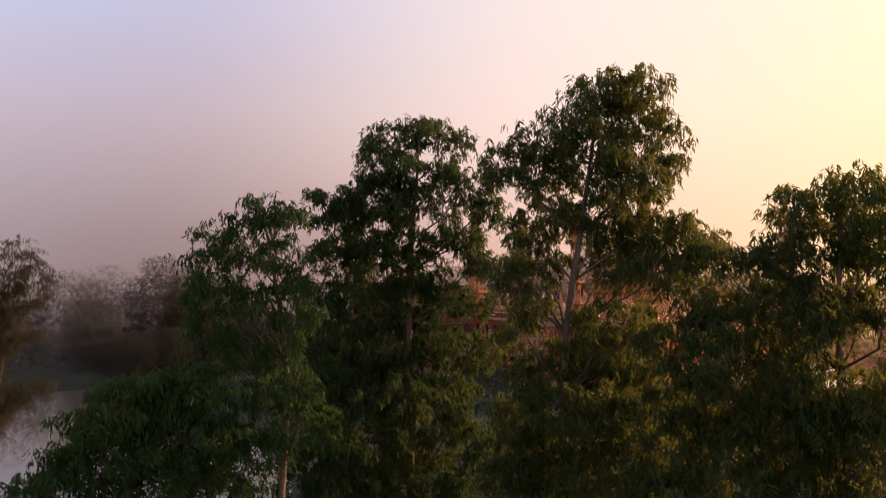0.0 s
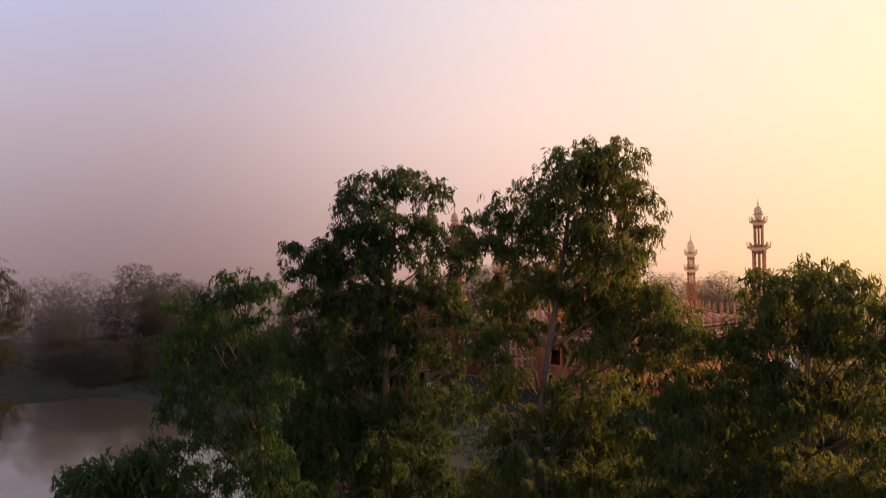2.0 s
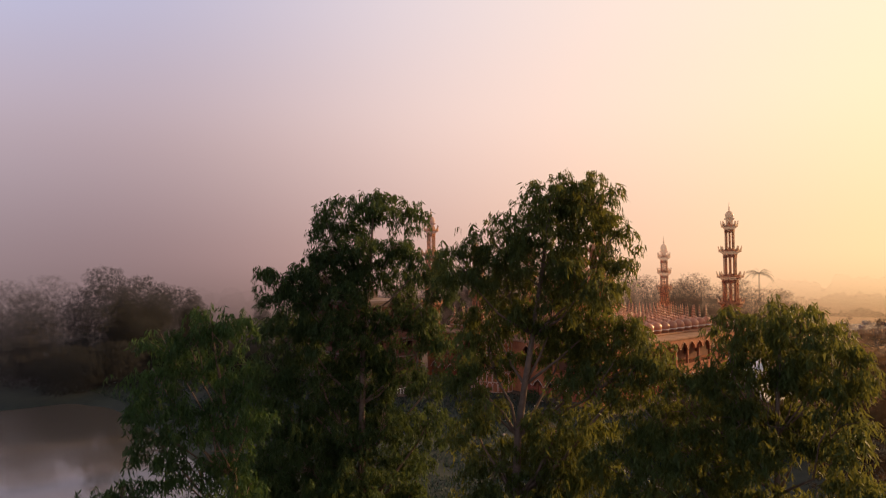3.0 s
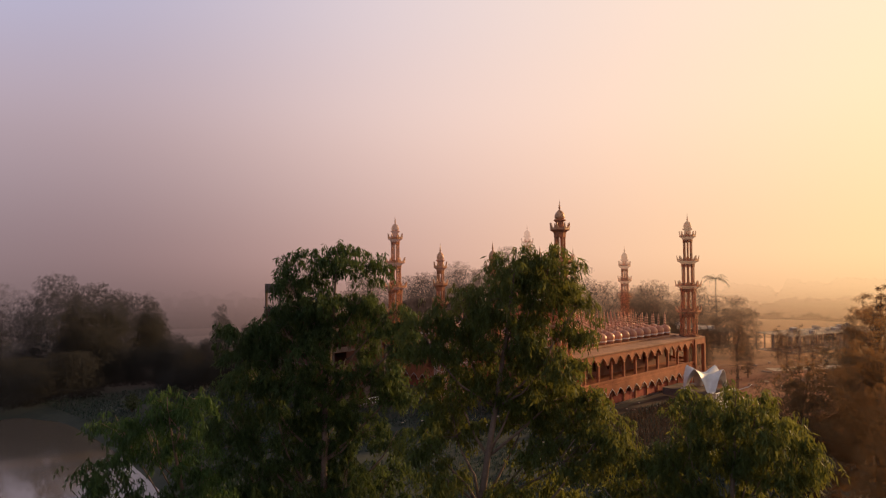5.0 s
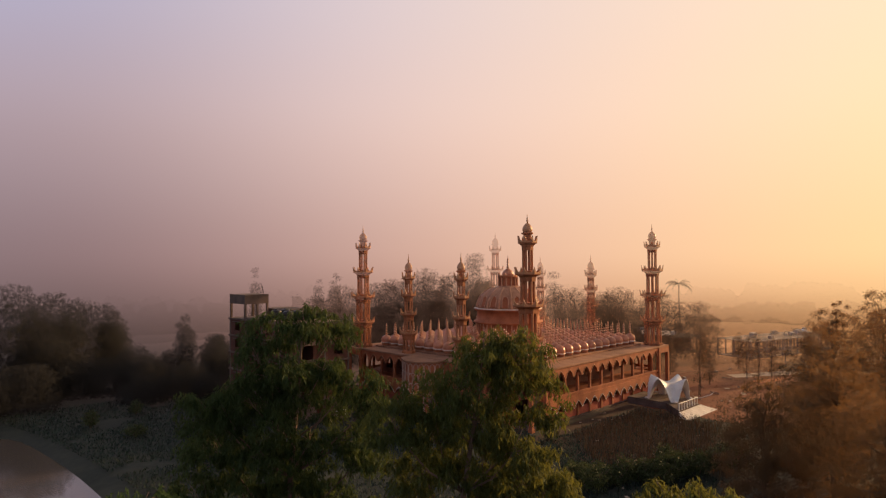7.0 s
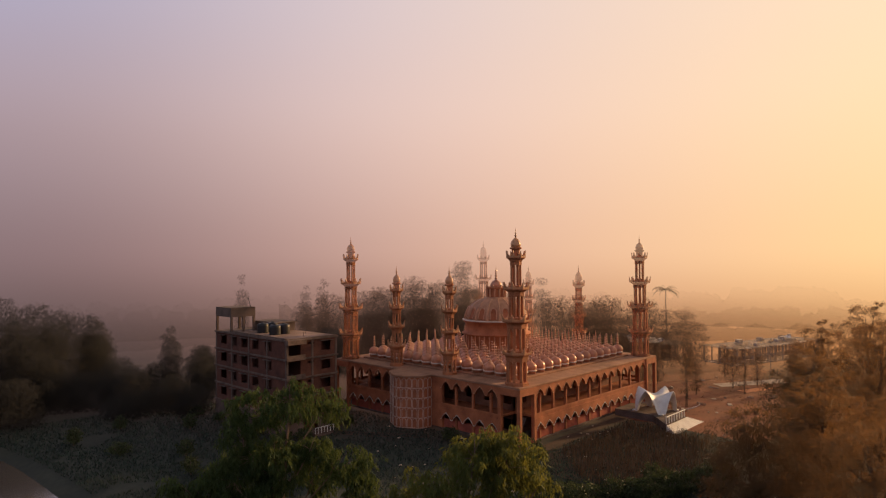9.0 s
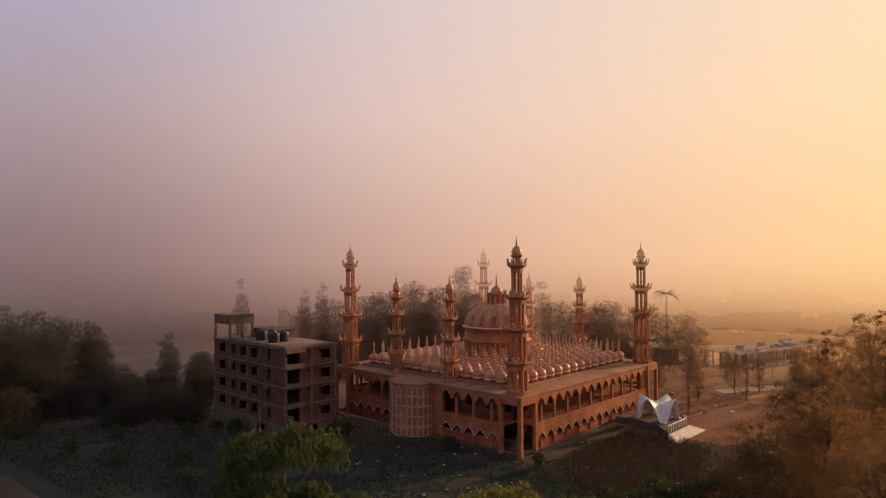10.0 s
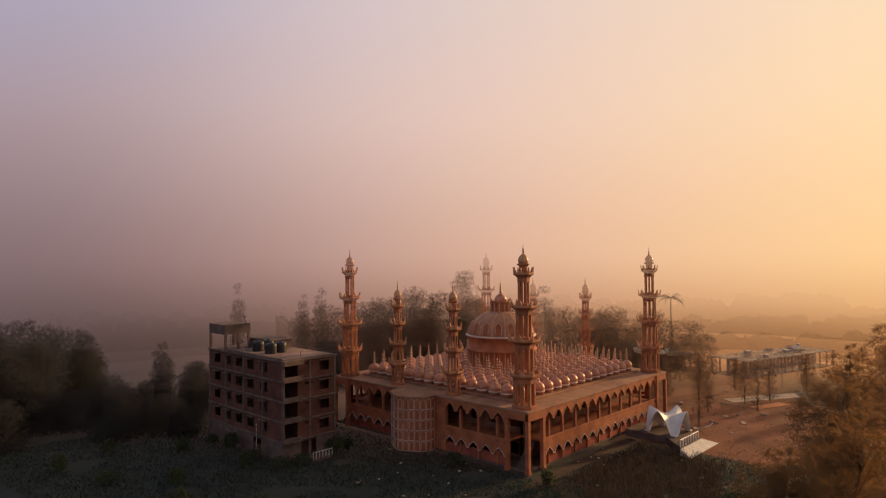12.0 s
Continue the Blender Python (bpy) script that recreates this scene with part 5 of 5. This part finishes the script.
SCRUB = material("scrub_leaf", (0.06, 0.075, 0.028), (0.035, 0.05, 0.02), 0.6, 0.4, 2, 0, thin=0.35, spread=0.4)
STRAW = material("dry_stalk", (0.1, 0.06, 0.036), (0.05, 0.034, 0.022), 0.9, 1, 6, 0, thin=0.2, spread=0.4)
# these blades also go see-through with depth to imitate haze
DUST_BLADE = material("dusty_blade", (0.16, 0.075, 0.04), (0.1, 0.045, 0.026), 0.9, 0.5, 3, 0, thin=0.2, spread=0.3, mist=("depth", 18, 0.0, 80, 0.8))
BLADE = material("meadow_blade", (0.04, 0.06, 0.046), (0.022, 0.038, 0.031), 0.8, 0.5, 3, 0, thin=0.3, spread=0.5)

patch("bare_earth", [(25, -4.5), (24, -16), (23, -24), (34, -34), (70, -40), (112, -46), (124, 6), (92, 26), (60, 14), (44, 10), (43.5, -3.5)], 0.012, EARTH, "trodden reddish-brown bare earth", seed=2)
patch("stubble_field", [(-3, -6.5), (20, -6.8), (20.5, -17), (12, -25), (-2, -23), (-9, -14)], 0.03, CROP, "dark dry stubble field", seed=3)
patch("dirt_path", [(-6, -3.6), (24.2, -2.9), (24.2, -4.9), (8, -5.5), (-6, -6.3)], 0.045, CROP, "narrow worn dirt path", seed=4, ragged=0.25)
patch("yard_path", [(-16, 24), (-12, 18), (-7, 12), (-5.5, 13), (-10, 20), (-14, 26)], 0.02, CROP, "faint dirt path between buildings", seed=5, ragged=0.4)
patch("pale_path", [(66, -4), (84, -14), (96, -20), (97, -24), (84, -19), (64, -7)], 0.03, PALE, "pale concrete walkway", seed=6, ragged=0.2)


def scatter(name, count, seed, area, mat, height, width, label, lean=0.25, keep=None):
    """Loose upright blades or stalks over an area, as one body of stuff."""
    rng = np.random.default_rng(seed)
    xy = np.stack([rng.uniform(area[0], area[1], count), rng.uniform(area[2], area[3], count)], 1)
    if keep:
        xy = np.array([q for q in xy if keep(*q)])
    n = len(xy)
    z = np.array([ground_height(x, y) for x, y in xy]) + 0.0
    base = np.stack([xy[:, 0], xy[:, 1], z], 1)
    h = rng.uniform(0.5, 1.3, n) * height
    tilt = np.stack([rng.normal(0, lean, n) * h, rng.normal(0, lean, n) * h, h], 1)
    a = rng.uniform(0, math.pi, n)
    side = np.stack([np.cos(a), np.sin(a), 0 * a], 1) * (width / 2)
    verts = np.stack([base - side, base + side, base + tilt + side * 0.25, base + tilt - side * 0.25], 1).reshape(-1, 3)
    me = bpy.data.meshes.new(name)
    me.vertices.add(4 * n)
    me.vertices.foreach_set("co", verts.ravel())
    me.loops.add(4 * n)
    me.loops.foreach_set("vertex_index", np.arange(4 * n))
    me.polygons.add(n)
    me.polygons.foreach_set("loop_start", np.arange(n) * 4)
    me.update(calc_edges=True)
    me.materials.append(mat)
    return tagged(new(name, me), label, "grass", kind="stuff")


def in_field(x, y):
    return -25 + 0.3 * abs(x - 6) < y < -7 and x - y > 8


scatter("dry_stalks", 5200, 5, (-8, 21, -25, -6.8), STRAW, 1.1, 0.07, "tall dry crop stalks left standing", 0.12, in_field)
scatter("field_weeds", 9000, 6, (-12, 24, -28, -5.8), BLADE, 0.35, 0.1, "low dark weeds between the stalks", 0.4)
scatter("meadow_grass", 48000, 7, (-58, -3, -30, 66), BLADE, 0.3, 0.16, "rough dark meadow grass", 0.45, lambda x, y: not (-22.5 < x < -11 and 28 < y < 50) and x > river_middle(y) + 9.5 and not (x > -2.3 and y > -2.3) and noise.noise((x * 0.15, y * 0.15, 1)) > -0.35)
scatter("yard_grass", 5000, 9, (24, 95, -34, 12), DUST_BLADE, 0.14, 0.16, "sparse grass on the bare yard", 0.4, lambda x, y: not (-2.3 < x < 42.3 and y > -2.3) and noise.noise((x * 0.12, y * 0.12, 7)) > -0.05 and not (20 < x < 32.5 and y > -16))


def shrub(x, y, h, r, seed, label="dense dark green shrub", group="shrubs by the field", mat=None):
    rng = np.random.default_rng(seed)
    t = thing("shrub", pose(x, y, ground_height(x, y)), label, "shrub", group)
    bm = bmesh.new()
    for k in range(6):
        a = k * 1.05
        tube(bm, [(0, 0, 0), (0.3 * r * math.cos(a), 0.3 * r * math.sin(a), 0.5 * h), (0.7 * r * math.cos(a), 0.7 * r * math.sin(a), 0.85 * h)], [0.05, 0.035, 0.012], 5)
    part("stem", bm, BARK, t)
    n = int(700 * max(1, r * h / 3))
    e = rng.normal(0, 1, (n, 3))
    e /= np.linalg.norm(e, axis=1)[:, None]
    lump = 0.85 + 0.25 * np.sin(e[:, 0] * 5 + seed) * np.sin(e[:, 1] * 6) + 0.15 * np.sin(e[:, 2] * 9)
    P = e * (rng.uniform(0.3, 1, n) ** 0.5 * lump)[:, None] * np.array([r, r, h * 0.5]) + np.array([0, 0, h * 0.55])
    P[:, 2] = np.maximum(P[:, 2], 0.15)
    L = rng.uniform(0.6, 1.2, n) * 0.3
    c = new("foliage", leaf_mesh("foliage", P, L, L * 0.5, seed, droop=0.3))
    c.data.materials.append(mat or SCRUB)
    c.parent = t
    return t


rs = random.Random(9)
for k in range(26):
    u = k / 25
    shrub(-20 + 24 * u + rs.uniform(-1.5, 1.5), -17 - 12.5 * u + rs.uniform(-2, 2), rs.uniform(1.6, 3.2), rs.uniform(1.4, 2.4), 300 + k)
for k, (x, y) in enumerate(((-40, 22), (-37, 30), (-43, 38), (-34, 14), (-46, 48), (-38, 52), (-30, 44), (-23.5, 26.5), (-24.5, 33), (-24, 40), (-24, 46), (-25, 52), (-13, 27.2), (-11, 26.5), (-27, 30), (-20.5, 25.5), (-4, -6.5), (-6, 8))):
    shrub(x, y, rs.uniform(1.5, 3.0), rs.uniform(1.0, 2.0), 340 + k, "dark shrub growing in rough grass", "shrubs by the building")


# yard leaf: the brown tone and see-through share stand in for haze
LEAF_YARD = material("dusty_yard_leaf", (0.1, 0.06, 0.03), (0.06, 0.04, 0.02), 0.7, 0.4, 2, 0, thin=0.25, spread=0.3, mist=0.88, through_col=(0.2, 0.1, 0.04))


_, BARK_YARD = painted_mist("in_yard_haze", 0.65)


def small_tree(x, y, h, seed, s=1.6, mat=None):
    broadleaf(x, y, h, s, seed, mat or LEAF_YARD, "young slim tree in the dusty yard", "yard trees", 0.32, 6000, 11, 0.08, BARK_YARD, 0.16)


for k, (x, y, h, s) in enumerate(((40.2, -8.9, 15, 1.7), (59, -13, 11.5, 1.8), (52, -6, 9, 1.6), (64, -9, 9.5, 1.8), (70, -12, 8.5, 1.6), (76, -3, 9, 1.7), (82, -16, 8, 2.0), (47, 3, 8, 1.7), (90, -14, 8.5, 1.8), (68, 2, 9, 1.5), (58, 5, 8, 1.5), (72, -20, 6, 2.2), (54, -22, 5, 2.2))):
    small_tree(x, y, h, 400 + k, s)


def palm(x, y, h, seed, mat, bark):
    rng = np.random.default_rng(seed)
    t = thing("palm_tree", pose(x, y, 0), "tall palm with drooping fronds against misty sky", "palm", "palms in the mist")
    bm = tube(bmesh.new(), [(0, 0, 0), (0.2, 0.1, h * 0.35), (0.1, 0.3, h * 0.7), (0, 0.2, h - 1.0)], [0.35, 0.26, 0.22, 0.2], 8)
    part("trunk", bm, bark, t, "", True)
    for k in range(26):
        a, lift = k * 2.4, rng.uniform(0.0, 1.7)
        bm = bmesh.new()
        along, side = Vector((math.cos(a), math.sin(a), 0)), Vector((-math.sin(a), math.cos(a), 0))
        top = Vector((0, 0.2, h - 1.0))
        spine = [top + along * (4.2 * math.sin(1.3 * s / 14)) + Vector((0, 0, lift * 2.6 * s / 14 - 3.0 * (s / 14) ** 2)) for s in range(15)]
        tube(bm, spine, [0.05 - 0.003 * s for s in range(15)], 4)
        for s in range(2, 15):
            reach = 1.1 * math.sin(math.pi * min(0.93, 0.12 + s / 15)) + 0.1
            for sgn in (-1, 1):
                tip = spine[s] + side * sgn * reach + along * 0.3 + Vector((0, 0, -reach * rng.uniform(0.5, 1.0)))
                w = along * 0.07
                bm.faces.new([bm.verts.new(v) for v in (spine[s] - w, spine[s] + w, tip)])
        part("frond", bm, mat, t)
    return t


PALM_LEAF, PALM_BARK = painted_mist("palm_in_mist", 0.7)
palm(127, 34, 18.6, 1, PALM_LEAF, PALM_BARK)


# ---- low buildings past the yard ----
# concrete and brick given a see-through share that paints in the mist
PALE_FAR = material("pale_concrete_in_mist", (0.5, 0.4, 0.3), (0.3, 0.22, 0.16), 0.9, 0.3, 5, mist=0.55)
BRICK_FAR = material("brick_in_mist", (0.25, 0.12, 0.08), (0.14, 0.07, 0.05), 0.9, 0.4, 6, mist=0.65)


def open_shed(name, at, size, h, posts, label, roof_mat, stuff=0, seed=1):
    w, d = size
    rng = random.Random(seed)
    t = thing(name, at, label, "shed", "low sheds past the yard")
    part("roof", boxes((-0.4, w + 0.4, -0.4, d + 0.4, h, h + 0.22), bevel=0.03), roof_mat, t)
    part("floor", boxes((0, w, 0, d, 0, 0.2)), PALE_FAR, t)
    for i in range(posts[0]):
        for j in range(posts[1]):
            x, y = w * i / (posts[0] - 1), d * j / (posts[1] - 1)
            part("post", boxes((x - 0.16, x + 0.16, y - 0.16, y + 0.16, 0.2, h)), PALE_FAR, t)
    part("back_wall", boxes((0, w, d * 0.55, d * 0.55 + 0.2, 0.2, h - 0.05)), BRICK_FAR, t)
    for k in range(stuff):
        x, y = rng.uniform(0.5, w - 2), rng.uniform(0.5, d - 2)
        part("roof_hatch", boxes((x, x + rng.uniform(0.8, 2), y, y + rng.uniform(0.8, 1.6), h + 0.22, h + rng.uniform(0.6, 1.4)), bevel=0.03), rng.choice((SHELL_WHITE, PALE_FAR, TIN)), t)
    return t


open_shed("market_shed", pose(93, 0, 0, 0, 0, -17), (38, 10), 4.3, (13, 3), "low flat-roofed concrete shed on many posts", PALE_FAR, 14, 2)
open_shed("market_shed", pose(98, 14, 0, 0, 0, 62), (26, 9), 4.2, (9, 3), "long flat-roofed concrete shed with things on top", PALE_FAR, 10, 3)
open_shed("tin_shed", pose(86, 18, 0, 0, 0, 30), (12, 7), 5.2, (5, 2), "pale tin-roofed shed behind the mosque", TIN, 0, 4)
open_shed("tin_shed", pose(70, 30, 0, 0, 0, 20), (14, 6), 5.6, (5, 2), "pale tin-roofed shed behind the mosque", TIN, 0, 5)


def flat_litter():
    rng = random.Random(21)
    for k in range(24):
        x, y = rng.uniform(34, 88), rng.uniform(-26, 4)
        w, d, h = rng.uniform(0.4, 2.2), rng.uniform(0.3, 1.0), rng.uniform(0.05, 0.4)
        ob = thing("stone_slab", pose(x, y, 0.012, 0, 0, rng.uniform(0, 180)), "pale concrete slab lying on bare earth", "slab", "slabs in the yard")
        part("slab", boxes((-w / 2, w / 2, -d / 2, d / 2, 0, h), bevel=0.03), rng.choice((PALE_FAR, PALE_FAR, PALE)), ob)
    for k in range(3):
        ob = thing("tarpaulin", pose(60.8 + 2.2 * k, -12.9 - 0.9 * k, 0.02, 0, 0, -20), "orange tarpaulin spread on bare earth", "tarpaulin", "tarpaulins")
        bm = bmesh.new()
        g = [[bm.verts.new((0.5 * i, 0.4 * j, 0.06 + 0.12 * abs(noise.noise((i * 0.6 + 9 * k, j * 0.6, 2))))) for i in range(9)] for j in range(7)]
        for a, b in zip(g, g[1:]):
            for i in range(8):
                bm.faces.new((a[i], a[i + 1], b[i + 1], b[i]))
        part("sheet", bm, TARP, ob)
    for k in range(160):
        x, y = rng.uniform(-24, 40), rng.uniform(-26, 22)
        if -3 < x < 43 and y > -3 or 19 < x < 33 and y > -17:
            continue
        s = rng.uniform(0.1, 0.32)
        bm = bmesh.new()
        bmesh.ops.create_icosphere(bm, subdivisions=1, radius=s)
        for v in bm.verts:
            v.co *= rng.uniform(0.7, 1.2)
            v.co.z = max(v.co.z * 0.6, -0.02)
        ob = tagged(part("rubble_stone", bm, PALE), "broken pale rubble stone on the field", "stone", "rubble")
        ob.matrix_basis = pose(x, y, 0.03, 0, 0, rng.uniform(0, 360))


flat_litter()
bent = tagged(part("bent_pipe", tube(bmesh.new(), [(0, 0, 0.06), (1.0, 0.1, 0.12), (1.9, -0.2, 0.5), (2.6, 0.1, 0.55), (3.3, 0.3, 0.9)], [0.07, 0.07, 0.07, 0.06, 0.05], 7), STEEL, None, "", True), "bent white pipe lying on the bare earth", "pipe")
bent.matrix_basis = pose(37.5, -9.5, 0.012, 0, 0, -40)

# two slim poles in the yard
for x, y, h in ((78, -9.5, 8.0), (86, -10, 8.5), (94, -12, 8.0), (-23.2, 33.5, 5.0)):
    ob = thing("utility_pole", pose(x, y, 0), "slim pale concrete utility pole", "pole", "utility poles")
    part("shaft", lathe([(0.12, 0), (0.07, h)], 8), PALE_FAR, ob)
    part("pole_cap", lathe([(0.1, h), (0.1, h + 0.08), (0.03, h + 0.14)], 8), PALE, ob)
